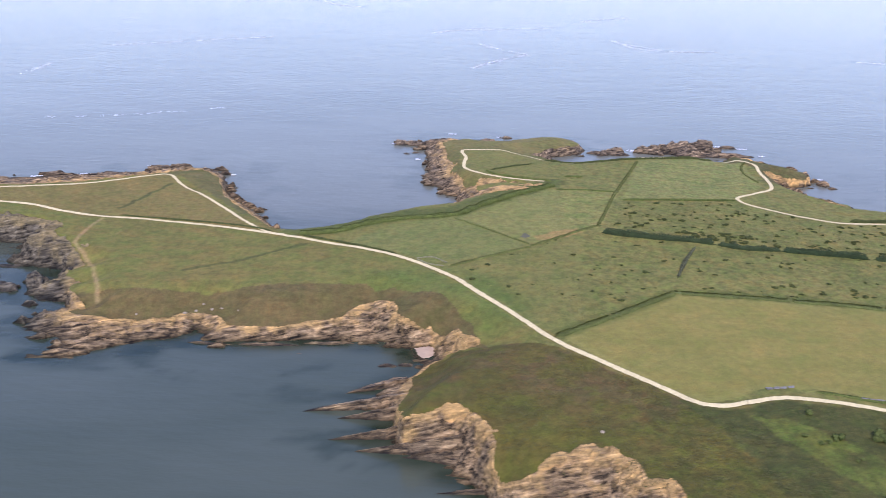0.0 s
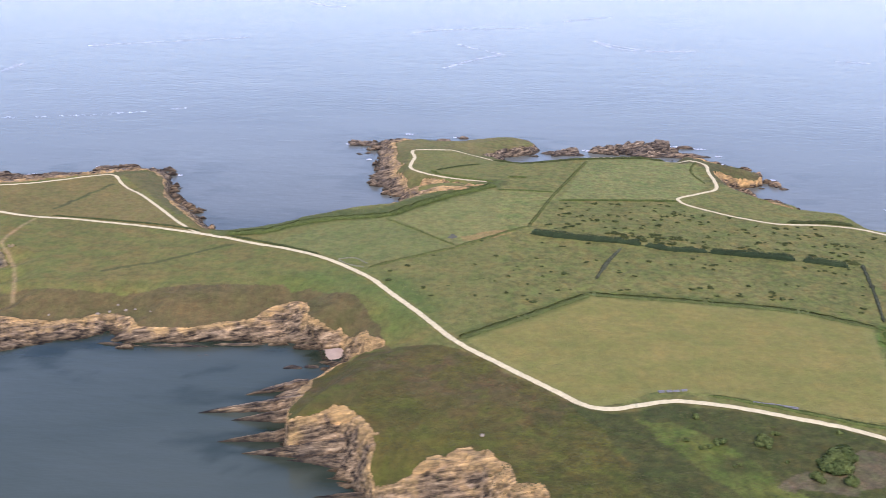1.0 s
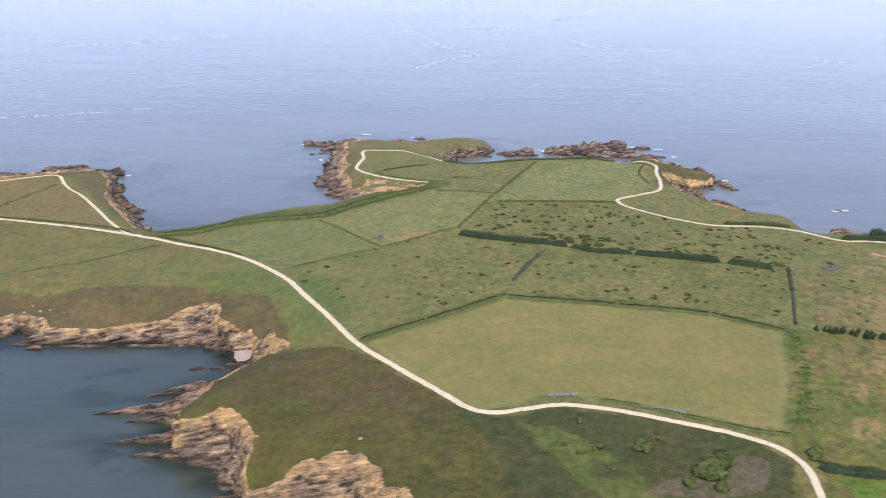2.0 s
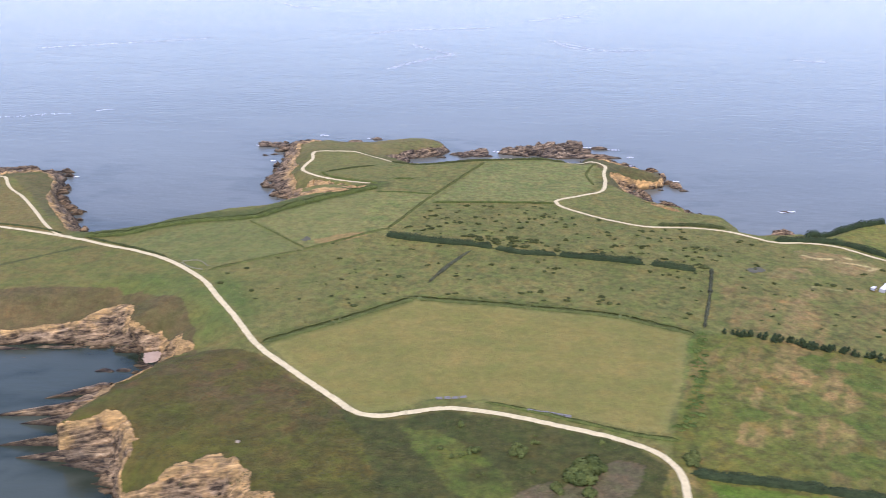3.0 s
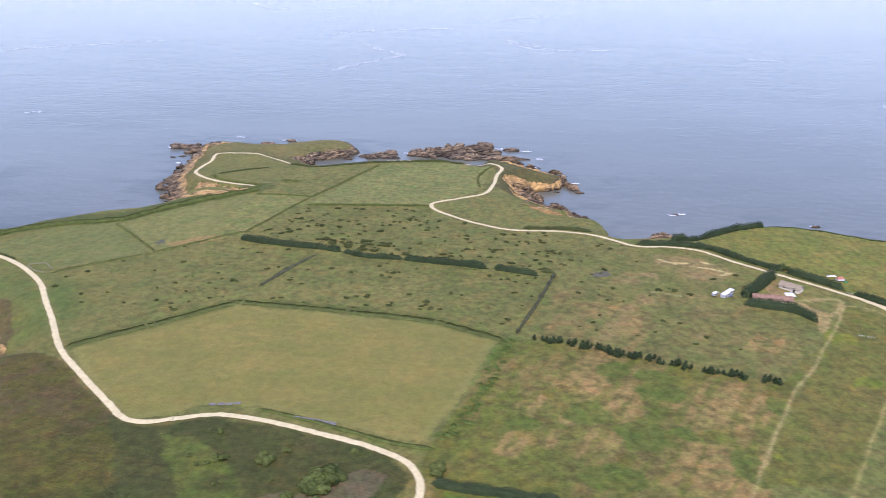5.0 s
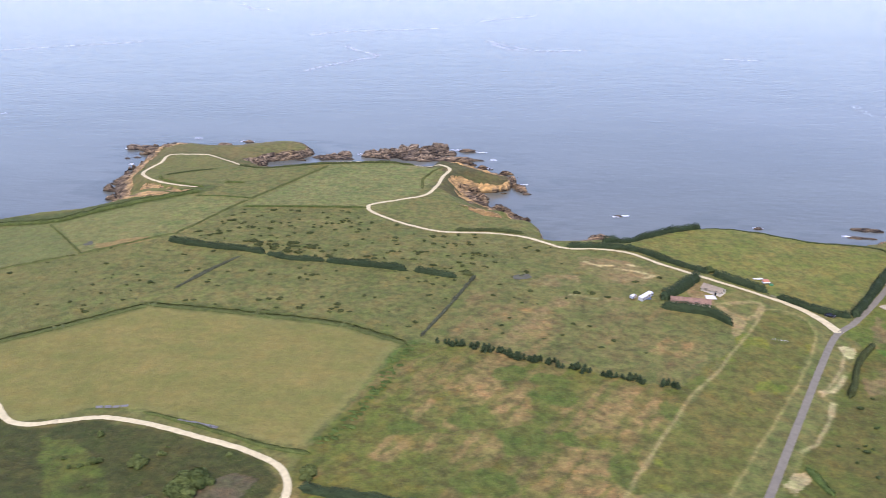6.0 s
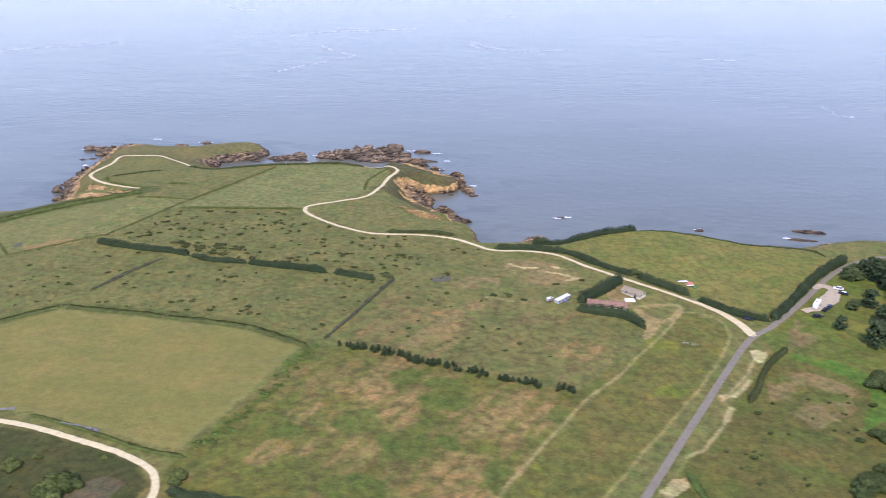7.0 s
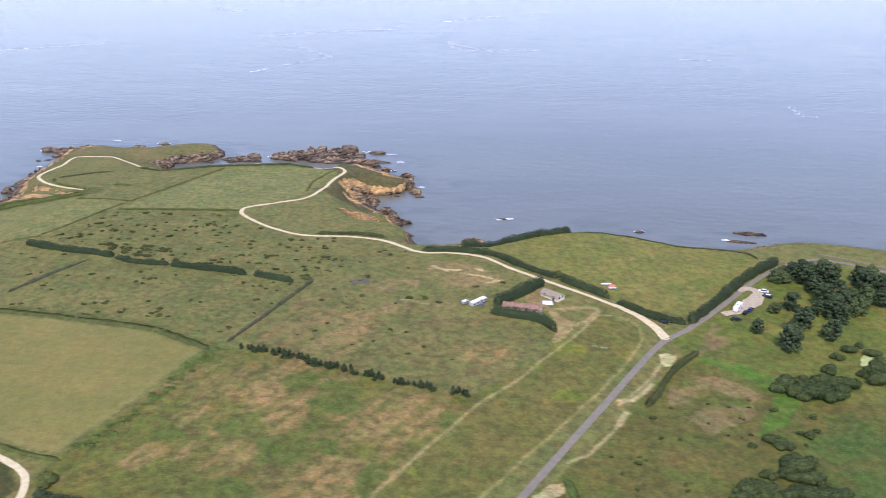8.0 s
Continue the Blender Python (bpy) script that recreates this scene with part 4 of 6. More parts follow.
    lay(east * smooth(0.5, 0.62, fbm(x / 6, y / 3, 97, 4)) * 0.4, (0.12, 0.1, 0.04))
    lay(inside([(352, 318), (365, 324), (380, 313), (374, 296), (360, 284), (347, 296)], x, y) * smooth(0.42, 0.58, fbm(x / 11, y / 9, 99, 4)) * 0.95, (0.205, 0.155, 0.088))
    grove = inside([(360, 332), (352, 345), (362, 352), (405, 418), (430, 428), (480, 410), (480, 318), (400, 312)], x, y)
    lay(grove, (0.118, 0.142, 0.036))
    lay(grove * smooth(0.5, 0.64, fbm(x / 10, y / 7, 137, 4)) * 0.5, (0.15, 0.138, 0.048))
    lay(inside([(366, 330), (380, 352), (372, 362), (361, 345), (362, 332)], x, y) * smooth(0.5, 0.62, fbm(x / 9, y / 6, 103, 3)) * 0.8, (0.2, 0.145, 0.09))
    lay(inside(BRACKEN, x, y) * (0.72 + 0.28 * smooth(0.35, 0.6, fbm(x / 5, y / 5, 107, 3))), (0.085, 0.165, 0.028))
    for line, wide, colour in ((LANE_WEST, 0.35, (0.36, 0.29, 0.175)), (LANE_EAST, 0.3, (0.32, 0.265, 0.135)), (SAND_PATH, 0.7, (0.3, 0.22, 0.15)),
                               *[(line, 0.7, (0.52, 0.42, 0.28)) for line in CAMP_SAND],
                               *[(line, 0.75, (0.5, 0.42, 0.3)) for line in BAY_SAND],
                               (VERGE_SOUTH, 0.45, (0.4, 0.33, 0.22)), (VERGE_NORTH, 0.4, (0.38, 0.31, 0.21))):
        near = from_line(line, 0.75 * GX + 0.25 * x, 0.75 * GY + 0.25 * y)
        broken = 0.2 + 0.8 * smooth(0.36, 0.56, fbm(x / 3, y / 2, 7, 3)) if line in CAMP_SAND else 0.6 + 0.4 * fbm(x / 3, y / 3, 7, 2)
        lay(smooth(wide + 0.8, wide - 0.5, near) * broken, colour)
    for line in (MAIN_TRACK, BRANCH_TRACK, HEADLAND_TRACK):
        lay(smooth(2.6, 1.0, from_line(spline(line, 6.0), x, y)) * 0.5, (0.2, 0.165, 0.085))
    lay(inside(BAY_PATCH, near_x, near_y) * (0.6 + 0.4 * smooth(0.35, 0.55, fbm(x / 4, y / 4, 139, 3))), (0.56, 0.48, 0.35))
    lay(inside(SAND_HEAP, x, y) * (0.4 + 0.6 * smooth(0.4, 0.55, fbm(x / 4, y / 4, 141, 3))), (0.4, 0.33, 0.23))
    for line in DRIVES:
        lay(smooth(1.6, 0.7, from_line(line, near_x, near_y)) * (0.75 + 0.25 * fbm(x / 3, y / 3, 119, 2)), (0.35, 0.265, 0.16))
    return c * np.array((1.02, 0.99, 0.64))


ground_mesh = mesh_of("ground", np.stack([GX, GY, GZ], -1).reshape(-1, 3), grid_faces(len(XS), len(YS)), GROUND, True)
ground_mesh.polygons.foreach_set("use_smooth", BARE[:-1, :-1].ravel() < 0.5)
cover = ground_mesh.color_attributes.new("cover", "FLOAT_COLOR", "POINT")
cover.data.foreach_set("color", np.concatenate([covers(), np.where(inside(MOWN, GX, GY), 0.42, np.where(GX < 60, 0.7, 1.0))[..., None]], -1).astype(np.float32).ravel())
bare = ground_mesh.attributes.new("bare", "FLOAT", "POINT")
bare.data.foreach_set("value", BARE.astype(np.float32).ravel())
crest = ground_mesh.attributes.new("crest", "FLOAT", "POINT")
crest.data.foreach_set("value", CREST.astype(np.float32).ravel())
tagged(new("ground", ground_mesh), "grassy headland with heath, pastures and bare rock cliffs", "ground", kind="structure")

# ---------------------------------------------------------------- the sea
SX = np.concatenate([[-9000, -3000, -1000], np.arange(-460, 560, 2.5), [1000, 3000, 9000]])
SY = np.concatenate([[-3000, -1000], np.arange(150, 700, 2.5), [1200, 3000, 9000]])
WX, WY = np.meshgrid(SX, SY)
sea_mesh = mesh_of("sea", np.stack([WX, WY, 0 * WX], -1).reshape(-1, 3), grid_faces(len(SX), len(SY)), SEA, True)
near_coast = inland(WX, WY)
# band along the coast for shoals and the painted cliff reflection, with patches farther out
shoal_and_reflection = sea_mesh.attributes.new("shoal_and_reflection", "FLOAT", "POINT")
shoal_and_reflection.data.foreach_set("value", ((1 - 0.7 * smooth(360, 420, WY)) * np.clip(smooth(-12, -2, near_coast) * 0.8 + smooth(-60, -10, near_coast) * smooth(0.5, 0.66, fbm(WX / 22, WY / 10, 311, 4)) * 0.7, 0, 1)).astype(np.float32).ravel())
# strength of the painted sheen, none in the bay, full far out
far_sheen = sea_mesh.attributes.new("far_sheen", "FLOAT", "POINT")
far_sheen.data.foreach_set("value", (smooth(330, 480, WY + 0.4 * np.maximum(WX, 0)) * (0.7 + 0.3 * smooth(-60, -420, near_coast))).astype(np.float32).ravel())
tagged(new("sea", sea_mesh), "calm blue-grey sea with faint ripples", "water", kind="structure")


# ---------------------------------------------------------------- tracks and road
def ribbon(name, line, wide, lift, mat, label, ragged=0.25, flare=None):
    centre = spline(line, 1.2)
    verts = []
    across = 4
    for k, p in enumerate(centre):
        a, b = Vector(centre[max(k - 1, 0)]), Vector(centre[min(k + 1, len(centre) - 1)])
        side = (b - a).normalized()
        side = Vector((-side.y, side.x))
        # a mouth that widens towards a junction
        full = wide + (flare[3] * max(0.0, 1 - math.dist(p, flare[:2]) / flare[2]) if flare else 0.0)
        for i in range(across + 1):
            s = (i / across - 0.5) * full
            if i in (0, across):
                s += math.copysign(ragged, s) * noise.noise((p[0] * 0.4, p[1] * 0.4, i))
            q = Vector(p) + side * s
            edge = 0.05 if i in (0, across) else 0.0
            verts.append((q.x, q.y, max(height(q.x, q.y), height(*p) - 0.1) + lift - edge))
    me = mesh_of(name, verts, grid_faces(across + 1, len(centre)), mat, True)
    return tagged(new(name, me), label, "track" if mat == SAND else "road", kind="structure")


ribbon("coastal_track", MAIN_TRACK, 2.15, 0.22, SAND, "pale crushed-stone coastal track across the heath")
ribbon("branch_track", BRANCH_TRACK, 1.7, 0.16, SAND, "pale crushed-stone track round the western headland")
ribbon("headland_track", HEADLAND_TRACK, 2.0, 0.16, SAND, "pale crushed-stone track round the far headland", flare=(351.7, 345, 34, 2.2))
ribbon("shore_path", SHORE_PATH, 1.4, 0.14, SAND, "short pale footpath above the bay")
ribbon("road", ROAD, 2.4, 0.16, ASPHALT, "narrow worn grey asphalt road", 0.12)


# ---------------------------------------------------------------- plants
def leaves(centres, size, rng, flat=0.6, outward=None):
    """One small four-sided leaf clump at each centre, turned at random or, roughly, outwards."""
    n = len(centres)
    face = rng.normal(size=(n, 3))
    face /= np.linalg.norm(face, axis=1)[:, None]
    if outward is not None:
        face = outward + 0.5 * face
    u = np.cross(face, rng.normal(size=(n, 3)))
    u /= np.linalg.norm(u, axis=1)[:, None] + 1e-9
    v = np.cross(face, u)
    v /= np.linalg.norm(v, axis=1)[:, None] + 1e-9
    s = size * rng.uniform(0.6, 1.3, (n, 1))
    quad = np.stack([centres - u * s, centres - v * s * flat, centres + u * s, centres + v * s * flat], 1).reshape(-1, 3)
    return quad, np.arange(4 * n).reshape(n, 4)


def joined(pieces):
    verts, faces, start = [], [], 0
    for v, f in pieces:
        verts.append(v)
        faces.append(f + start)
        start += len(v)
    return np.concatenate(verts), np.concatenate(faces)


def crisp(line, near=2.5):
    """The same line with a point close to either side of each corner, so that a smooth curve keeps the corner."""
    out = [line[0]]
    for a, b, c in zip(line, line[1:], line[2:]):
        for q in (a, c):
            far = math.hypot(q[0] - b[0], q[1] - b[1])
            out.append((b[0] + (q[0] - b[0]) * near / far, b[1] + (q[1] - b[1]) * near / far))
    return out + [line[-1]]


def hedge(name, line, wide, tall, mat, label, clump=0.19, thick=130, uneven=0.4, seed=1):
    rng = np.random.default_rng(seed)
    centre = np.array(spline(line, 0.8))
    tangent = np.gradient(centre, axis=0)
    tangent /= np.linalg.norm(tangent, axis=1)[:, None] + 1e-9
    side = np.stack([-tangent[:, 1], tangent[:, 0]], 1)
    base = np.array([height(x, y) for x, y in centre])
    swell = 1 + uneven * 2 * (fbm(centre[:, 0] / 3.5, centre[:, 1] / 3.5, seed, 3) - 0.5)
    end = np.minimum(np.arange(len(centre)), np.arange(len(centre))[::-1])
    swell = swell * np.clip((end + 0.15) / 2.5, 0.05, 1)
    # a dense core under the leaves
    angles = np.linspace(0, math.pi, 7)
    core = []
    for k in range(len(centre)):
        for a in angles:
            off = math.cos(a) * wide * 0.42 * swell[k]
            up = math.sin(a) ** 0.7 * tall * 0.82 * swell[k]
            core.append((*(centre[k] + side[k] * off), base[k] + up - 0.15))
    pieces = [(np.array(core), grid_faces(7, len(centre)))]
    n = int(len(centre) * thick)
    k = rng.integers(0, len(centre), n)
    a = rng.uniform(0, math.pi, n)
    r = rng.uniform(0.86, 1.12, n) * swell[k]
    along = rng.uniform(-0.4, 0.4, n)
    spots = np.empty((n, 3))
    spots[:, :2] = centre[k] + side[k] * (np.cos(a) * wide * 0.5 * r)[:, None] + tangent[k] * along[:, None]
    spots[:, 2] = base[k] + np.sin(a) ** 0.7 * tall * r
    out = np.zeros((n, 3))
    out[:, :2] = side[k] * np.cos(a)[:, None]
    out[:, 2] = np.sin(a)
    pieces.append(leaves(spots, clump, rng, 0.6, out))
    v, f = joined(pieces)
    return tagged(new(name, mesh_of(name, v, f, mat)), label, "hedge", "hedges between the fields")


DARK = "dense dark green cypress hedge beside the pasture"
LOW = "low grassy bank overgrown with gorse and bramble"
THORN = "low grey-brown thorn hedge between rough pastures"
HEDGES = []
HEDGES += [
    ([(73.6, 390.7), (93.2, 384.5), (112.6, 380.3), (121.6, 377.6)], 2.8, 2.6, CYPRESS, DARK),
    ([(149.7, 371.2), (162.8, 368.9), (175.1, 367.3), (185, 365)], 2.6, 2.4, CYPRESS, DARK),
    ([(187.7, 365.4), (197, 363.1), (205.9, 361)], 2.6, 2.6, CYPRESS, DARK),
    ([(112.2, 373.8), (103.4, 356), (96.3, 338.4)], 1.2, 0.6, DEADWOOD, THORN),
    ([(212.9, 364.1), (205.7, 335.2), (197.5, 306.4)], 1.2, 0.7, DEADWOOD, THORN),
    (crisp(BANK_NORTH), 3.4, 0.26, BANK_GRASS, LOW),
    ([(91.7, 443.3), (152.7, 448.9)], 1.1, 0.8, GORSE, LOW),
    (crisp([(116, 529.3), (89.7, 454.4), (73.3, 401.4), (38, 372.2), (3.8, 352.4)]), 1.6, 0.3, BANK_GRASS, LOW),
    ([(5.5, 413.4), (21.4, 396.1), (39.2, 375.7)], 1.0, 0.4, BANK_GRASS, LOW),
    ([(120.4, 250.6), (135, 245.8), (149, 240.8), (162.5, 236.1), (175.4, 233.9)], 1.6, 0.4, GORSE, LOW),
]
HEDGES += [
    (NECK_HEDGE, 4.6, 1.3, GORSE, "thick gorse hedge along the cliff top"),
    ([(122.5, 377), (128.2, 374.9), (133.8, 372.7), (149.3, 371.6)], 2.6, 1.9, CYPRESS, "straggling row of dark cypress in rough pasture"),
    ([(199.9, 420.7), (209.9, 421.8), (220.4, 423), (232.5, 421.3)], 2.2, 1.3, BUSH, "dark hedge above the headland track"),
    ([(176.6, 488.9), (174.8, 509.6), (178, 526), (183.1, 537)], 1.4, 0.35, BANK_GRASS, "low gorse hedge beside the headland track"),
    ([(207.4, 365.7), (212.7, 365.3)], 2.4, 1.6, BUSH, "short dark blackthorn hedge in rough pasture"),
    ([(-158.1, 417), (-134.2, 415.3), (-111.2, 411.2), (-93.6, 405.9), (-81, 400.1)], 1.1, 0.5, BUSH, "low dark bank of bramble beside the coastal track"),
    ([(-65.3, 392.6), (-46.8, 383.5), (-33.1, 376.3), (-19.8, 367.5)], 1.1, 0.5, BUSH, "low dark bank of bramble beside the coastal track"),
]
HEDGES += [
    ([(60, 535.5), (71.6, 529.4), (88.8, 527.8), (108.5, 532.2), (141.8, 540.4), (166, 544.4)], 1.3, 1.0, BUSH, "thick gorse hedge along the cliff top"),
    ([(26.8, 503.9), (38.4, 511.3), (52.2, 517.9)], 1.2, 0.5, BUSH, "low dark hedge across the far pasture"),
    ([(67.1, 488.3), (78, 488.9)], 1.8, 0.8, GORSE, "short green hedge in the far pasture"),
    ([(60.2, 462), (74, 461.6), (89.9, 459.5)], 1.0, 0.4, GORSE, "low green hedge across the far pasture"),
    ([(24, 503), (33, 491.1), (59.1, 477.8)], 1.6, 0.8, GORSE, "thick gorse hedge beside the headland track"),
    ([(267.9, 415.3), (288.8, 430), (304.2, 441.4), (317.6, 448.3)], 3.2, 2.9, CYPRESS, "tall dark green cypress hedge at the cliff field"),
    ([(251.2, 407.1), (279.9, 409.2), (295.4, 398.5), (311.3, 388.6)], 3.0, 2.2, CYPRESS, "dark green hedge beside the pale track"),
    ([(312.5, 387.6), (332.6, 374.1)], 3.0, 2.6, CYPRESS, "dark green hedge beside the pale track"),
    ([(335.2, 370.6), (347.8, 361.2), (361.1, 358.3)], 3.0, 2.6, CYPRESS, "dark green hedge beside the pale track"),
    ([(362.2, 359), (372.2, 374.1), (390.5, 403.9), (409.2, 426.7)], 3.6, 3.4, CYPRESS, "tall dark green cypress hedge beside the road"),
    ([(305.7, 382.2), (295.3, 366.4), (287.2, 355.7)], 3.8, 4.0, CYPRESS, "clipped dark green cypress hedge round the house plot"),
    ([(286, 349.2), (294.1, 348.2), (303.5, 347.1), (308.8, 342.7), (311.4, 338.7)], 3.4, 3.4, CYPRESS, "clipped dark green cypress hedge round the house plot"),
]
HEDGES += [
    ([(314.9, 250.3), (316.6, 243.7), (318.7, 237.5)], 2.4, 0.9, BRAMBLE, "low bright green bramble bank beside the road"),
    ([(362.9, 337.3), (357.3, 329.4), (352.5, 321.6), (348.2, 312.2), (345.7, 305.1), (340.6, 294.7)], 2.2, 1.5, BUSH, "bushy green hedge beside the road"),
    ([(320.3, 450.6), (336.5, 449.9), (354.7, 444.2), (367, 437.9), (384.9, 437.7), (397.1, 435.1), (401.1, 429.2)], 1.0, 0.5, BUSH, "low dark scrub along the cliff edge of the field"),
    ([(175.7, 218.7), (184.6, 216.7), (199.3, 214.9), (214.9, 212.7), (228.9, 210.5)], 2.6, 2.2, CYPRESS, "dark green hedge at the foot of the meadow"),
]
for k, (line, wide, tall, mat, label) in enumerate(HEDGES):
    hedge("hedge", line, wide, tall, mat, label, uneven=0.9 if mat == DEADWOOD else 0.4, seed=k + 1)


# ---------------------------------------------------------------- trees and bushes
def lobes(blobs, per, clump, rng):
    """Leaf clumps on and in a handful of ellipsoids (x, y, z, rx, rz), with hollows between them."""
    spots, out = [], []
    for x, y, z, rx, rz in blobs:
        d = rng.normal(size=(per, 3))
        d /= np.linalg.norm(d, axis=1)[:, None]
        r = rng.uniform(0.7, 1.08, (per, 1))
        spots.append(d * r * (rx, rx, rz) + (x, y, z))
        out.append(d)
    return leaves(np.concatenate(spots), clump, rng, 0.65, np.concatenate(out))


def stem(name, sections, mat, parent, sides=7):
    """A tapered, crooked stem through (x, y, z, radius)."""
    bm = bmesh.new()
    rings = []
    for x, y, z, r in sections:
        rings.append([bm.verts.new((x + r * math.cos(2 * math.pi * i / sides), y + r * math.sin(2 * math.pi * i / sides), z)) for i in range(sides)])
    for a, b in zip(rings, rings[1:]):
        for i in range(sides):
            bm.faces.new((a[i], a[(i + 1) % sides], b[(i + 1) % sides], b[i]))
    bm.faces.new(rings[-1])
    return part(name, bm, mat, parent)


def pine(seed, tall, wide):
    rng = np.random.default_rng(seed)
    tree = new("pine_tree")
    lean = rng.uniform(-0.6, 0.6, 2)
    stem("trunk", [(0, 0, -0.4, 0.42), (lean[0] * 0.4, lean[1] * 0.4, tall * 0.35, 0.32), (lean[0], lean[1], tall * 0.75, 0.16)], BARK, tree)
    blobs = []
    for k in range(84):
        a = rng.uniform(0, 2 * math.pi)
        up = rng.uniform(0.0, 1.0) ** 0.9
        z = tall * (0.14 + 0.78 * up)
        reach = wide * 0.5 * math.sqrt(max(0.05, 1 - ((up - 0.36) / 0.74) ** 2))
        r = reach * rng.uniform(0.25, 0.92) * rng.uniform(0.8, 1.06)
        size = wide * rng.uniform(0.07, 0.13)
        blobs.append((r * math.cos(a) + lean[0] * up, r * math.sin(a) + lean[1] * up, z, size, size * rng.uniform(0.55, 0.8)))
        if k < 6:
            stem("limb", [(lean[0] * 0.5, lean[1] * 0.5, z * 0.7, 0.13), (r * 0.5 * math.cos(a), r * 0.5 * math.sin(a), z * 0.88, 0.09), (r * math.cos(a), r * math.sin(a), z, 0.04)], BARK, tree, 5)
    v, f = lobes(blobs, 230, 0.22, rng)
    crown = new("crown", mesh_of("crown", v, f, PINE))
    crown.parent = tree
    return tagged(tree, "dark green maritime pine with a broad dense crown", "tree", "pines by the road")


def broadleaf(seed, tall, wide):
    """A round-headed small tree, leafy to the ground."""
    rng = np.random.default_rng(seed)
    tree = new("willow_tree")
    stem("trunk", [(0, 0, -0.3, 0.26), (0.1, 0.1, tall * 0.4, 0.18), (0.2, 0.0, tall * 0.7, 0.08)], BARK, tree)
    blobs = []
    for k in range(46):
        a, up = rng.uniform(0, 2 * math.pi), rng.uniform(0, 1)
        r = wide * 0.5 * math.sqrt(max(0.05, 1 - ((up - 0.4) / 0.7) ** 2)) * rng.uniform(0.2, 0.9)
        size = wide * rng.uniform(0.1, 0.17)
        blobs.append((r * math.cos(a), r * math.sin(a), tall * (0.12 + 0.76 * up), size, size * 0.75))
        if k < 4:
            stem("limb", [(0.1, 0.1, tall * 0.3, 0.1), (r * 0.6 * math.cos(a), r * 0.6 * math.sin(a), tall * 0.5, 0.07), (r * math.cos(a), r * math.sin(a), tall * 0.7, 0.03)], BARK, tree, 5)
    v, f = lobes(blobs, 260, 0.2, rng)
    crown = new("crown", mesh_of("crown", v, f, BROADLEAF))
    crown.parent = tree
    return tagged(tree, "pale green round-headed willow among the pines", "tree", "willows by the road")


def conifer(seed):
    rng = np.random.default_rng(seed)
    tree = new("young_cypress")
    stem("trunk", [(0, 0, -0.2, 0.09), (0, 0, 1.2, 0.05)], BARK, tree, 6)
    blobs = []
    for k in range(14):
        a, up = rng.uniform(0, 2 * math.pi), rng.uniform(0, 1)
        r = 0.8 * (1 - 0.75 * up) * rng.uniform(0.2, 1.0)
        blobs.append((r * math.cos(a), r * math.sin(a), 0.3 + 1.9 * up, 0.62 * (1.05 - 0.5 * up), 0.5))
    v, f = lobes(blobs, 80, 0.16, rng)
    crown = new("crown", mesh_of("crown", v, f, CYPRESS))
    crown.parent = tree
    return tagged(tree, "small bushy dark green cypress in a planted row", "tree", "row of young cypresses")


def bush(name, seed, mat, label, group, flat=0.6, radius=1.0, per=60, clump=0.22):
    """A low mound of leaves, radius metres across its half."""
    rng = np.random.default_rng(seed)
    blobs = []
    for k in range(11):
        a, r = rng.uniform(0, 2 * math.pi), radius * rng.uniform(0, 0.78)
        size = radius * rng.uniform(0.22, 0.5)
        blobs.append((r * math.cos(a), r * math.sin(a) * 0.85, size * flat * 0.6 + rng.uniform(0.1, 0.75) * flat * (radius - r) * 0.8, size, size * flat))
    v, f = lobes(blobs, per, clump, rng)
    return tagged(new(name, mesh_of(name, v, f, mat)), label, "bush", group)


def stand(x, y, size=1.0, turn=0.0, long=1.0):
    return pose(x, y, height(x, y), 0, 0, turn) @ Matrix.Diagonal((size * long, size, size, 1))


def place_later(models, spots, rng, spread=0.15, long=1.0):
    """Copies take the later places, the models themselves the first ones."""
    poses = [stand(x, y, s * rng.uniform(1 - spread, 1 + spread), rng.uniform(-25, 25) if long > 1 else rng.uniform(0.4, 358.7), long) for x, y, s in spots]
    for k, m in enumerate(poses[len(models):]):
        copy_thing(models[k % len(models)], m)
    for model, m in zip(models, poses):
        model.matrix_basis = m


RNG = np.random.default_rng(5)
ROW_TREES = []
for k, (x, y) in enumerate(spline([(204.2, 303.2), (212.2, 301.9), (226.2, 297.8), (239.8, 294), (253, 291), (265.9, 289.3), (274.9, 287.4), (283.5, 286.2)], 1.25)):
    # gaps and doubled places, as the row has grown
    if 0.36 < fbm(np.array([k / 5.0]), np.array([3.0]), 77, 2)[0] < 0.4 or RNG.random() < 0.06:
        continue
    ROW_TREES.append((x + RNG.normal() * 0.35, y + RNG.normal() * 0.8, RNG.uniform(0.75, 1.25)))
PINES = [(387.3, 357.1, 0.58), (396.6, 345.4, 1.02), (404.6, 378.8, 0.75), (405.9, 364.4, 0.90), (414.1, 356.5, 0.85), (419.4, 374.5, 0.97), (418.1, 384.8, 0.90), (417.4, 395.7, 0.83), (416.6, 404.5, 0.94), (423.4, 407.9, 0.95), (411.1, 408.3, 0.76), (417.5, 417.8, 0.63), (425.0, 391.7, 0.83), (425.4, 381.7, 0.81), (439.7, 402.4, 0.95), (444.4, 398.8, 0.95), (442.0, 387.9, 0.83), (422.2, 371.2, 0.75), (426.2, 403.4, 0.76), (413.8, 376.3, 0.66), (439.4, 409.6, 0.73)]
WILLOWS = [(397.4, 375.9, 0.66), (404.1, 405.2, 0.90), (428.8, 413.5, 1.13), (437.0, 390.8, 1.15), (430.4, 380.0, 1.12), (407.7, 405.4, 0.71), (429.7, 391.0, 0.95), (445.9, 416.0, 0.88), (408.2, 411.3, 0.72)]
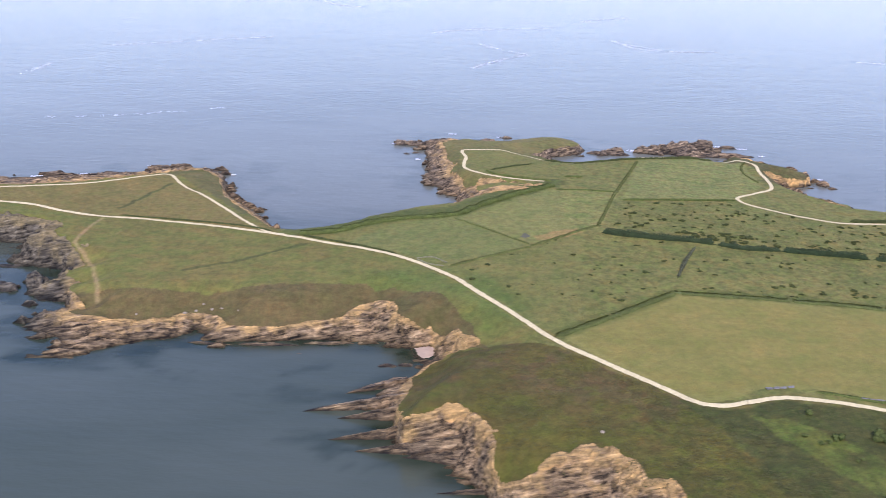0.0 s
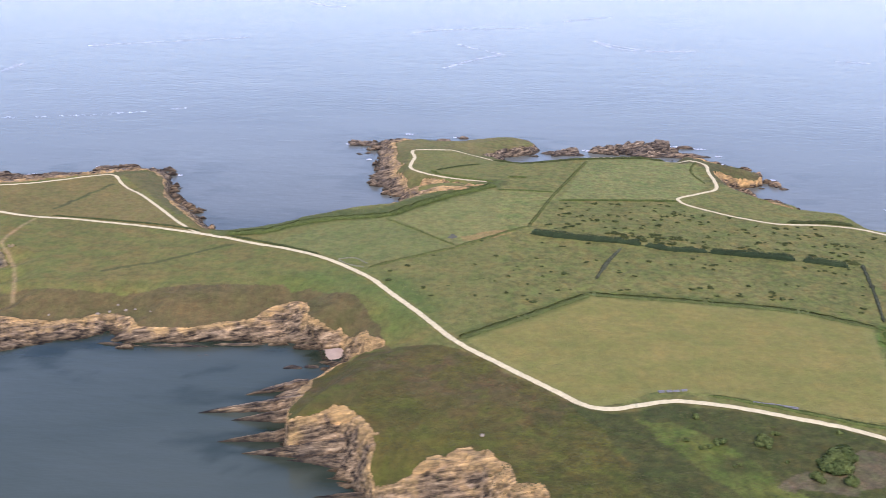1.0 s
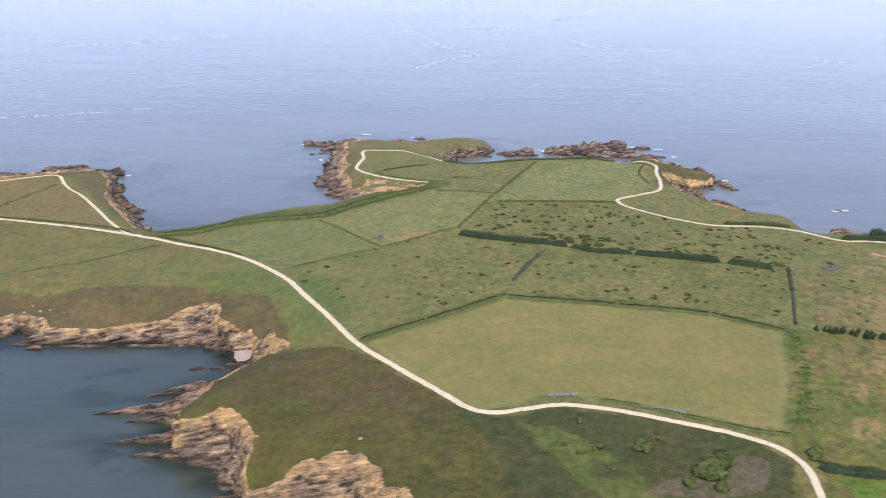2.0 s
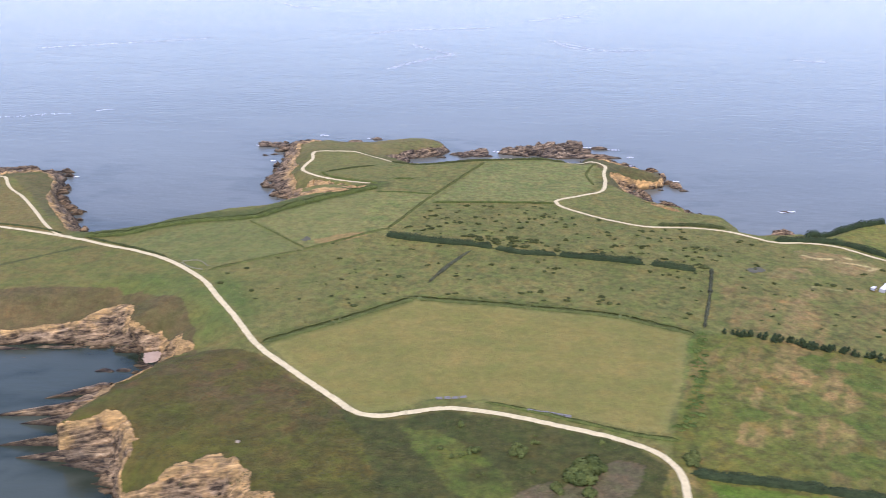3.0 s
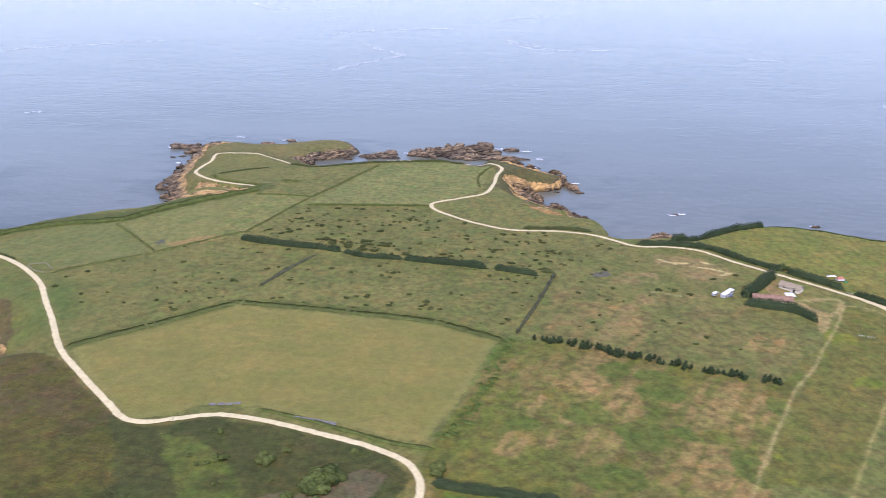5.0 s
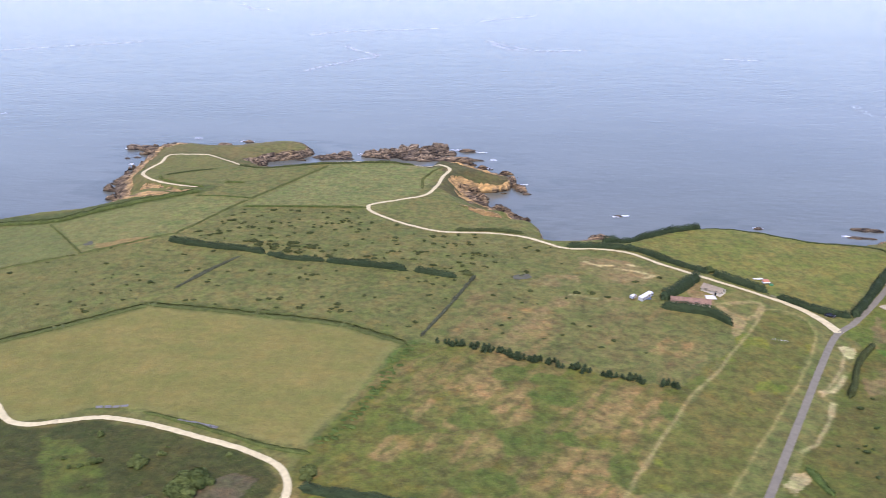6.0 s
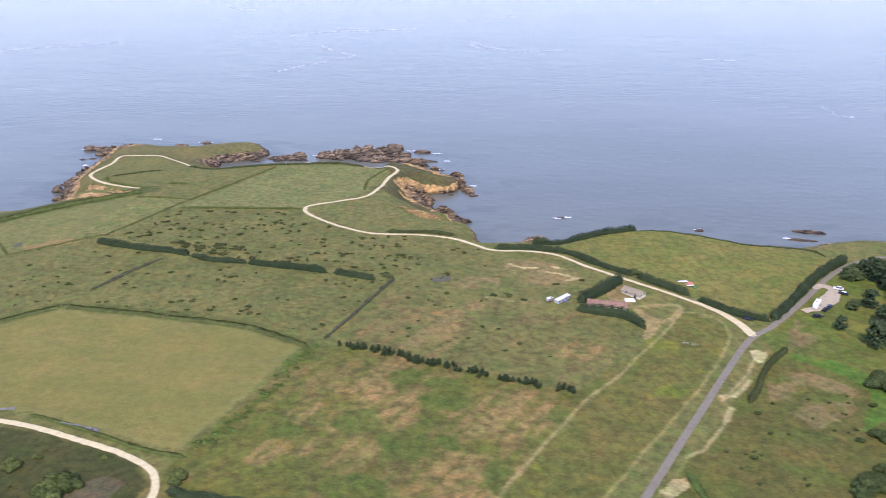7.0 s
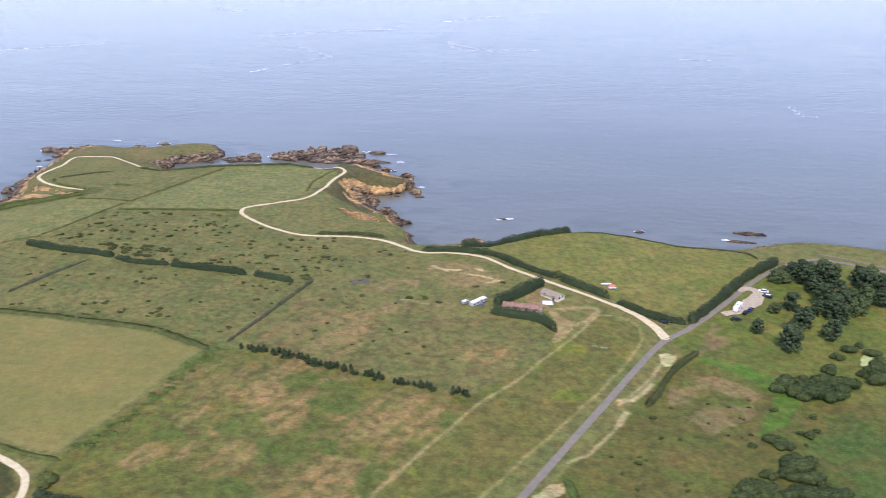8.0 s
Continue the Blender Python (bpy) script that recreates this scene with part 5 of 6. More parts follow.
place_later([conifer(k) for k in (61, 62, 63, 64)], ROW_TREES, RNG, 0.1)
place_later([pine(k, 11.0, 9.4) for k in (71, 72, 73, 74)], PINES, RNG, 0.06)
place_later([broadleaf(k, 6.5, 8.0) for k in (75, 76)], WILLOWS, RNG, 0.08)


def scattered(outline, count, rng, low, high, seed, wanted=0.45, taken=None):
    """Places at random in an outline, in drifts, clear of the tracks."""
    xs, ys = zip(*outline)
    spots = []
    while len(spots) < count:
        x, y = rng.uniform(min(xs), max(xs)), rng.uniform(min(ys), max(ys))
        q = np.array([x]), np.array([y])
        if not inside(outline, *q)[0] or fbm(q[0] / 14, q[1] / 9, seed, 3)[0] < wanted:
            continue
        if min(from_line(w, *q)[0] for w in (MAIN_TRACK, HEADLAND_TRACK)) < 3:
            continue
        spots.append((x, y, rng.uniform(low, high) ** 1.0))
    return spots


SCRUB = "low dark blackthorn bush in rough pasture"
dark_bushes = [bush("blackthorn_bush", k, BUSH, SCRUB, "bushes in the rough pasture", 0.48, 1.0, 190, 0.12) for k in (81, 82, 83, 84)]
spots = scattered([(76.5, 399.8), (92.9, 441.3), (152.1, 446.5), (157, 440.5), (193.2, 416.2), (232.2, 414), (248.2, 402.8), (230.2, 391.1), (213.2, 367.1), (143, 376.6), (113, 382.5)], 165, RNG, 0.5, 1.35, 3, 0.42)
spots += [(a, b, c) for (a, b), c in zip(spline([(108.9, 392.1), (119.5, 390.1), (130.3, 388.3), (143.4, 386.9)], 3.2), [1.3, 0.9, 1.5, 1.1, 1.4, 0.8, 1.6, 1.2, 1.0, 1.5, 0.9, 1.3])]
spots += scattered([(106, 382.2), (112.1, 393.9), (150, 391.4), (152.1, 375.8), (128, 379.2)], 26, RNG, 0.9, 1.7, 4, 0.2)
spots += scattered([(40.5, 374.3), (72.5, 394.1), (112, 376.7), (101.9, 356.9), (93.9, 338.8), (92.9, 326.8), (48.2, 295.2), (8.4, 343.9)], 42, RNG, 0.4, 1.1, 7, 0.46)
spots += scattered([(116, 374.9), (143, 369.7), (210.2, 361.1), (196.1, 310.2), (170.1, 314.9), (136, 320.3), (97.9, 327.9)], 60, RNG, 0.4, 1.2, 9, 0.42)
spots += scattered([(216.2, 361), (250.2, 398.8), (268.1, 392.5), (275.1, 352.2), (300.2, 342.8), (283, 292), (205.1, 305.9)], 26, RNG, 0.4, 1.0, 13, 0.45)
spots += [(253.9, 355.4, 1.3), (260.1, 355.6, 1.3), (265.8, 352.7, 1.3), (278.5, 371.8, 1.3), (289.2, 379, 1.3), (265.2, 315.8, 1.3)]
place_later(dark_bushes, spots, RNG, 0.25, 1.25)
green_bushes = [bush("gorse_bush", k, HEATH_GORSE, "rounded green gorse bush on the heath", "bushes on the heath", 0.85, 2.0, 700, 0.15) for k in (91, 92, 93)]
spots = [(129.7, 224.1, 2.2), (117.1, 224.4, 1.8), (145, 212.3, 3.0), (150.4, 217.5, 2.6), (146.5, 216.3, 4.6), (148.7, 217.6, 3.8), (144.1, 215.6, 3.6), (129, 225.7, 2.8), (177.2, 224.4, 2.6), (142.5, 215.8, 2.4), (138.6, 209.1, 2.2), (112.8, 237.4, 1.4), (176.8, 223, 2.2), (134.1, 229.5, 1.2), (147.1, 207.6, 2.4)]
spots += scattered([(97.2, 242.1), (116.1, 243.5), (154.1, 231.6), (168.1, 221.6), (165.1, 190), (115.1, 189.1), (95.2, 230.8)], 14, RNG, 0.5, 1.2, 17, 0.3)
place_later(green_bushes, [(x, y, s / 2.0) for x, y, s in spots], RNG, 0.15)
bramble = [bush("bramble_clump", k, BRAMBLE, "low bright green bramble clump along the field edge", "brambles at the field edge", 0.3, 1.0, 190, 0.12) for k in (111, 112, 113)]
place_later(bramble, [(x + RNG.normal() * 1.3, y + RNG.normal() * 1.0, RNG.uniform(0.4, 1.2)) for x, y in spline(BANK_EAST, 0.75)], RNG, 0.15, 1.2)
thicket = [bush("thicket_bush", k, THICKET, "dense dark green thicket bush east of the road", "bushes east of the road", 1.05, 3.4, 1700, 0.14) for k in (95, 96, 97)]
spots = [(389.9, 316.2, 4.56), (393.1, 314.3, 4.76), (397.3, 313.9, 4.98), (401.9, 314.5, 4.80), (406.8, 317.3, 4.22), (411.1, 322.8, 3.65), (396.8, 322.1, 4.02), (401.4, 321.5, 4.46), (406.1, 321.8, 3.84), (391.2, 322.5, 2.95), (407.4, 332.6, 2.63), (418.7, 347.8, 2.29), (413.1, 342.6, 2.70), (423.4, 332.8, 4.89), (423.7, 327.5, 3.95), (419.3, 331.9, 2.21), (379.7, 282.5, 3.20), (378.2, 284.1, 2.64), (381.7, 281.8, 2.64), (380.9, 272.3, 3.67), (383.5, 269.7, 4.20), (385.9, 266.1, 3.98), (378.8, 266.5, 3.24), (383.1, 264.6, 3.24), (387.0, 264.4, 2.71), (364.5, 253.9, 3.77), (368.7, 255.9, 3.80), (372.3, 254.5, 3.97), (376.8, 254.4, 3.99), (381.8, 256.0, 4.03), (387.4, 257.0, 3.54), (362.3, 250.5, 3.38), (382.5, 302.6, 1.19), (371.5, 280.5, 1.30), (394.6, 301.6, 1.40), (426.4, 346.0, 2.99), (427.7, 339.4, 4.08), (423.3, 352.6, 1.86), (389.4, 256.1, 3.89)]
spots += [(373.2, 265.0, 2.67), (390.6, 289.9, 2.13), (413.2, 324.9, 2.81), (393.5, 293.3, 1.37)]
spots += [(311.3, 391.5, 2.4), (313.2, 390.3, 1.8)]
spots += scattered([(384, 300), (430, 312), (440, 240), (372, 236), (366, 262)], 30, RNG, 0.5, 1.5, 23, 0.35)
spots += scattered([(345, 300), (378, 310), (366, 262), (340, 240), (322, 256)], 24, RNG, 0.35, 0.9, 29, 0.36)
place_later(thicket, [(x, y, s / 3.4) for x, y, s in spots], RNG, 0.15, 1.3)


# ---------------------------------------------------------------- rocks in the sea, surf
def sea_rock(x, y, rx, ry, tall, seed, turn=0.0, detail=5):
    """A ribbed slab: long beds side by side, broken by joints, higher on one side."""
    bm = bmesh.new()
    bmesh.ops.create_icosphere(bm, subdivisions=detail, radius=1.0)
    shift = Vector((seed * 7.3, seed * 3.1, 0))
    slim = rx > 4 * ry
    for v in bm.verts:
        p = v.co.copy()
        q = Vector((p.x * rx, p.y * ry, 0))
        n1 = noise.fractal(q * 0.17 + shift, 1.0, 2.0, 5)
        rib = 1 - 2 * abs(noise.noise(Vector((q.x * 0.09, q.y * 0.55, 0)) + shift))
        joint = min(abs(noise.noise(Vector((q.x * 0.3, q.y * 0.12, 4.0)) + shift)) - 0.08, 0)
        k = 1 + (0.2 if slim else 0.4) * n1 - 0.16 * (1 - rib)
        if slim:
            p.y *= 1 - 0.75 * abs(p.x) ** 1.5
        up = max(p.z, -0.4) * tall * (0.6 + 0.55 * n1 + 0.5 * rib + (1.5 if slim else 4.0) * joint + 0.2 * p.y)
        v.co = Vector((p.x * rx * k, p.y * ry * k, up))
    for f in bm.faces:
        f.smooth = False
    ob = part("sea_rock", bm, ROCK)
    ob.matrix_basis = pose(x, y, -0.2, 0, 0, turn)
    return tagged(ob, "weathered brown sea rock with a dark wet foot", "rock", "rocks off the headland")


def rock_blade(x0, y0, x1, y1, tall, wide, seed):
    """A tilted slab of bedded rock that runs out of the cliff to a point: a broad top of stepped beds over a steep broken edge."""
    long = math.hypot(x1 - x0, y1 - y0) + 4.0
    steps, beds = int(long / 0.45), 9
    verts = []
    for i in range(steps + 1):
        u = i / steps
        grow = u ** 0.75 * (1 - 0.25 * smooth(0.75, 1.0, u))
        for k in range(beds + 3):
            v = (k - 2) / beds
            q = Vector((u * long * 0.16, v * wide * 0.7, seed * 5.3))
            rough = noise.fractal(q * 2.0, 1.0, 2.0, 4)
            chip = noise.noise(Vector((u * long * 0.9, k * 1.7, seed * 3.1)))
            if k < 2:  # the broken edge
                y, z = -0.06 * wide * (1 - k), (-0.8, 0.55 * tall * u)[k]
                y += 0.1 * wide * rough
            else:
                y = max(v, 0) * wide
                z = tall * u ** 0.95 * (1 - 0.85 * max(v, 0) ** 1.4) + 0.22 * (k % 2) * grow
                z += (0.35 * rough + 0.25 * chip) * (0.25 + grow)
            verts.append((u * long + 0.5 * chip, (y + 0.12 * wide * noise.noise(Vector((u * long * 0.3, 0, seed)))) * grow, z - (0.9 if k == beds + 2 else 0.0)))
    mesh = mesh_of("rock_spur", verts, grid_faces(beds + 3, steps + 1), ROCK)
    ob = new("rock_spur", mesh)
    ob.matrix_basis = pose(x0, y0, 0, 0, 0, math.degrees(math.atan2(y1 - y0, x1 - x0)))
    return tagged(ob, "long pointed spur of bedded brown rock running into the bay", "rock", "rock spurs in the bay")


SPURS = [(-31.3, 273.3, -13.9, 278.4, 3.4, 7), (-44.6, 261.2, -13.1, 264.6, 6.0, 8), (-32.2, 257.6, -9.4, 257.3, 7.5, 6), (-33.9, 245.2, -9.0, 247, 6.0, 4.5),
         (-24.7, 239.4, 4.2, 237.6, 8.5, 4.5), (-9.8, 236.8, 8.5, 234.2, 6.5, 3.5), (-2.1, 235.4, 11.1, 232.0, 5.5, 3), (0.5, 219.5, 11.5, 219.7, 2.0, 2.5)]
for k, spur in enumerate(SPURS):
    rock_blade(*spur, k + 1)

ROCKS_BAY = [
    (-41.8, 309.1, 11, 1.1, 1.1, 4),
    (-18.8, 293.3, 4, 1.4, 1.0, 0), (-11.5, 294.1, 3, 1.2, 0.9, 0), (-52.7, 300.1, 4, 0.9, 0.5, -4),
]
ROCKS_WEST = [
    (-62.8, 306.6, 14, 1.1, 1.0, 2), (-85.8, 306, 10, 1.1, 1.0, -4), (-171.5, 352.5, 5, 4, 6.5, 20), (-191.3, 372.2, 6, 2, 1.2, 0), (-185.7, 348, 7, 3, 2.4, 10), (-195.6, 360.7, 4, 2, 1.0, 0),
    (-189.6, 353.8, 4, 2, 1.0, 0),
]
ROCKS_FAR_HEADLAND = [
    (-24.8, 591.9, 10, 5, 2.6, 0), (-25, 569, 3, 1.5, 0.9, 0), (-20.1, 571.6, 3, 1.2, 0.8, 10), (-171.6, 525, 9, 2, 1.4, 0), (40.3, 614.3, 5, 2.2, 1.6, 0),
    (138.8, 589.0, 11.8, 6.0, 5.0, 0), (152.6, 591.3, 12.5, 7.0, 6.6, 6), (172.7, 597.2, 13.3, 6.0, 6.0, -4), (166.4, 584.5, 14.6, 4.0, 3.2, 0), (182.1, 583.7, 10.9, 3.0, 2.6, 0), (194.1, 585.3, 11.6, 2.2, 1.8, 0), (193.0, 605.4, 7.5, 2.0, 1.5, 0), (106.7, 581.6, 12.7, 4.0, 2.8, 0), (114.0, 587.6, 5.3, 3.0, 3.2, 0),
    (230.1, 528.2, 4.2, 4.0, 2.6, -15), (233.2, 521.5, 2.9, 2.0, 1.2, -10), (224.3, 543.1, 2.7, 4.0, 3.4, 0),
]
ROCKS_EAST = [
    (198.1, 510.1, 3.8, 3.5, 3.4, -20), (203.6, 505.8, 4.4, 3.5, 3.0, -25), (208.1, 501.1, 3.7, 3.0, 2.4, -20), (202.0, 496.8, 2.8, 3.0, 3.0, -10), (193.2, 513.5, 3.8, 2.5, 2.2, 0), (217.4, 502.1, 2.5, 1.2, 0.8, 0), (227.2, 475.9, 4.1, 3.0, 3.0, -15),
    (271.8, 453.3, 5.5, 3.5, 2.8, 0), (407.9, 480.2, 8, 2.6, 1.2, -8), (402.4, 468.5, 8, 2, 0.9, -10),
    (353, 477.5, 2.6, 1.6, 1.0, 0), (282.3, 489.9, 2.6, 1.4, 0.7, 0), (270.4, 451.4, 6.5, 4.0, 3.6, 0), (261.7, 448.9, 4, 2.5, 2.0, 20),
]
for k, (x, y, rx, ry, tall, turn) in enumerate(ROCKS_BAY + ROCKS_WEST + ROCKS_FAR_HEADLAND + ROCKS_EAST):
    sea_rock(x, y, rx, ry, tall, k + 1, turn, 5 if rx > 9 else 4)


def surf(x, y, long, wide, seed, turn=0.0):
    """A lace of white water: many small flat flecks just above the sea."""
    rng = np.random.default_rng(seed)
    long = long * 0.75
    n = int(20 + long * wide * 3)
    a = rng.uniform(0, 2 * math.pi, n)
    r = rng.uniform(0, 1, n) ** 0.7
    cx, cy = np.cos(a) * r * long, np.sin(a) * r * wide
    verts, faces = [], []
    for i in range(n):
        size = rng.uniform(0.15, 0.55)
        spin = rng.uniform(0, 2 * math.pi)
        z = rng.uniform(0.06, 0.28)
        first = len(verts)
        for j in range(5):
            b = spin + j * 2 * math.pi / 5
            verts.append((cx[i] + size * 1.7 * math.cos(b) * rng.uniform(0.7, 1.2), cy[i] + size * math.sin(b), z))
        faces.append([first + j for j in range(5)])
    ob = new("surf", mesh_of("surf", verts, faces, FOAM))
    ob.matrix_basis = pose(x, y, 0, 0, 0, turn)
    return tagged(ob, "white surf breaking on the rocks", "surf", kind="stuff")


SURF_NORTH = [
    (4, 621, 4, 1.2, 0), (40.3, 616.1, 7, 1.6, 0), (108.7, 589, 4, 1.5, 0), (125.1, 592.2, 4, 2, 0), (187.2, 608.2, 7, 1.2, 0), (201.5, 604.1, 6, 1.4, 0),
    (211, 587.6, 3, 1.4, 0), (209.2, 568.6, 3, 1.4, 0), (231.2, 538.9, 3, 1, 0), (286.1, 490.7, 3, 1, 0), (280.4, 489, 3, 1, 0),
]
SURF_EAST_AND_WEST = [
    (352.9, 478.9, 3, 1, 0), (411.7, 480.1, 4, 1, 0), (394.8, 470.5, 4, 1, 0), (-135.1, 523, 4, 1.2, 0), (-176.6, 526.1, 5, 1, 0), (-211.7, 506.6, 6, 1.2, 15),
    (-236.8, 500.7, 6, 1.2, 15), (-34.5, 591.3, 2.5, 1.4, 0), (-17.4, 556.9, 2, 1.5, 60), (-98.4, 453.7, 2.5, 0.7, -45), (-125.4, 513.4, 2, 1, 0),
]
for k, (x, y, long, wide, turn) in enumerate(SURF_NORTH + SURF_EAST_AND_WEST):
    surf(x, y, long, wide, k + 200, turn)


def slick(name, line, wide, label):
    """A thin drifting line of foam, broken and ragged."""
    rng = np.random.default_rng(len(line) * 13 + int(abs(line[0][0])))
    verts, faces = [], []
    for x, y in spline(line, 1.6):
        if fbm(np.array([x / 23]), np.array([y / 23]), 301, 3)[0] < 0.3:
            continue
        for _ in range(1 if y < 800 else 3):
            px, py = x + rng.normal() * wide * 1.5, y + rng.normal() * wide
            sx, sy = rng.uniform(0.8, 2.6), rng.uniform(0.12, 0.38)
            first = len(verts)
            verts += [(px - sx, py, 0.12), (px, py - sy, 0.12), (px + sx, py, 0.12), (px, py + sy, 0.12)]
            faces.append([first, first + 1, first + 2, first + 3])
    tagged(new(name, mesh_of(name, verts, faces, FOAM_THIN)), label, "foam", kind="stuff")


for line in (
    [(35, 996), (51, 973), (77, 943), (61, 920), (39, 890), (23, 863)],
    [(187, 1045), (201, 1003), (232, 986), (273, 991)],
    [(-190, 1339), (-153, 1282), (-124, 1275)],
    [(168, 1189), (201, 1218), (233, 1238)],
    [(429, 955), (456, 950)],
    [(491, 763), (492, 734), (502, 728)],
    [(-288, 635), (-250, 643), (-195, 664), (-169, 680)],
    [(-342, 927), (-277, 963), (-196, 1004)],
    [(-368, 777), (-363, 827)],
    [(-19, 1065), (17, 1095), (116, 1126)],
    [(196, 1026), (239, 988), (286, 992)],
):
    slick("foam_line", line, 1.2, "faint line of drifting sea foam")


# ---------------------------------------------------------------- tufts on heath and rough pasture
def tufts(name, outlines, count, size, mat, label, seed):
    rng = np.random.default_rng(seed)
    spots = []
    for outline in outlines:
        xs, ys = np.array(outline).T
        x, y = rng.uniform(xs.min(), xs.max(), count * 3), rng.uniform(ys.min(), ys.max(), count * 3)
        good = inside(outline, x, y) & (fbm(x / 5, y / 4, seed, 3) > 0.47)
        x, y = x[good][:count], y[good][:count]
        clear = np.minimum(from_line(MAIN_TRACK, x, y), from_line(HEADLAND_TRACK, x, y)) > 2.2
        spots += [(a, c, height(a, c) + 0.1) for a, c in zip(x[clear], y[clear])]
    v, f = leaves(np.array(spots), size, rng, 0.7, np.tile((0.0, 0.0, 0.9), (len(spots), 1)))
    tagged(new(name, mesh_of(name, v, f, mat)), label, "undergrowth", kind="stuff")


tufts("heather", [HEATH_EDGE + [(110.1, 188.9), (60.6, 193.1), (21, 221.5), (8.8, 259.5)]], 9000, 0.28, HEATHER, "brown and olive heather covering the heath", 401)
tufts("cliff_heather", [HEATH_WEST + [(0.5, 298.5), (-59.9, 317.7), (-130.4, 312.7)]], 3500, 0.26, HEATHER, "brown heather above the cliffs", 403)
tufts("tussocks", [[(76.5, 399.8), (92.9, 441.3), (152.1, 446.5), (193.2, 416.2), (248.2, 402.8), (213.2, 367.1), (143, 376.6)], [(40.5, 374.3), (72.5, 394.1), (112, 376.7), (143, 371.7), (210.2, 361.1), (196.1, 310.2), (170.1, 314.9), (92.9, 326.8), (48.2, 295.2), (8.4, 343.9)]], 6000, 0.3, TUSSOCK, "rough grass tussocks in the pasture", 405)
tufts("meadow_tussocks", [[(193.1, 298), (283, 286), (303.3, 315.1), (261.9, 227.2), (240, 199.5), (170.1, 199.9), (178.1, 237.5)], [(205.1, 305.9), (283, 290), (311.4, 335.4), (285.1, 350.4), (265.1, 390.5), (250.2, 398.8), (213.2, 364.1)], [(346.1, 314), (379.9, 327.9), (433.5, 319.7), (444.6, 247), (322.5, 241.6)]], 2600, 0.25, TUSSOCK, "rough grass tussocks in the meadow", 407)
tufts("south_scrub", [[(97.2, 242.1), (116.1, 243.5), (154.1, 231.6), (168.1, 221.6), (165.1, 190), (115.1, 189.1), (95.2, 230.8)]], 2500, 0.22, HEATHER, "low green scrub beside the track", 409)


# ---------------------------------------------------------------- built things
def block(bm, x, y, z, sx, sy, sz, taper=1.0, soft=0.0):
    """A box that stands on z, narrower at its top by taper, its edges rounded by soft."""
    made = bmesh.ops.create_cube(bm, size=1.0)["verts"]
    for v in made:
        k = taper if v.co.z > 0 else 1.0
        v.co = Vector((x + v.co.x * sx * k, y + v.co.y * sy * k, z + (v.co.z + 0.5) * sz))
    if soft:
        edges = list({e for v in made for e in v.link_edges})
        bmesh.ops.bevel(bm, geom=edges, offset=soft, segments=2, affect="EDGES")
    return made


def boxes(name, mat, parent, *sizes, soft=0.0, label=""):
    bm = bmesh.new()
    for s in sizes:
        block(bm, *s, soft=soft)
    return part(name, bm, mat, parent, label)


def wheel(parent, x, y, r, wide):
    bm = bmesh.new()
    bmesh.ops.create_cone(bm, cap_ends=True, segments=14, radius1=r, radius2=r, depth=wide, matrix=pose(x, y, r, 90, 0, 0))
    tyre = part("wheel", bm, RUBBER, parent)
    bm = bmesh.new()
    bmesh.ops.create_cone(bm, cap_ends=True, segments=12, radius1=r * 0.55, radius2=r * 0.55, depth=wide + 0.03, matrix=pose(x, y, r, 90, 0, 0))
    part("rim", bm, SLATE, tyre)


def seat_on_ground(ob, x, y, turn):
    ob.matrix_basis = pose(x, y, height(x, y), 0, 0, turn)
    return ob


def car(x, y, turn, paint, label, roof_paint=None):
    ob = new("car")
    boxes("body", paint, ob, (0, 0, 0.3, 4.1, 1.7, 0.55), soft=0.14)
    bm = bmesh.new()
    block(bm, -0.25, 0, 0.82, 2.5, 1.55, 0.52, 0.74, 0.08)
    part("cabin", bm, GLASS, ob)
    boxes("roof", roof_paint or paint, ob, (-0.25, 0, 1.32, 1.75, 1.14, 0.07), soft=0.02)
    for dx in (-1.28, 1.3):
        for dy in (-0.78, 0.78):
            wheel(ob, dx, dy, 0.31, 0.2)
    for dy in (-0.6, 0.6):
        boxes("headlight", WHITE, ob, (2.02, dy, 0.58, 0.08, 0.3, 0.16))
    return tagged(seat_on_ground(ob, x, y, turn), label, "car", "parked cars")


def motorhome(x, y, turn):
    ob = new("motorhome")
    boxes("body", WHITE, ob, (-0.5, 0, 0.5, 5.2, 2.0, 2.1), soft=0.16)
    bm = bmesh.new()
    block(bm, 2.5, 0, 0.5, 1.5, 2.0, 1.35, 0.8, 0.14)
    part("cab", bm, WHITE, ob)
    boxes("overcab", WHITE, ob, (2.1, 0, 1.85, 1.4, 2.1, 0.9), soft=0.2)
    boxes("windscreen", GLASS, ob, (2.98, 0, 1.2, 0.3, 1.6, 0.55))
    for dx in (-1.9, 0.3):
        for dy in (-1.1, 1.1):
            boxes("window", GLASS, ob, (dx, dy, 1.6, 0.9, 0.05, 0.5))
    boxes("roof_hatch", SLATE, ob, (-0.8, 0, 2.8, 0.6, 0.6, 0.1))
    for dx in (-1.7, 2.3):
        for dy in (-0.95, 0.95):
            wheel(ob, dx, dy, 0.34, 0.24)
    return tagged(seat_on_ground(ob, x, y, turn), "white motorhome parked on pale gravel", "motorhome")


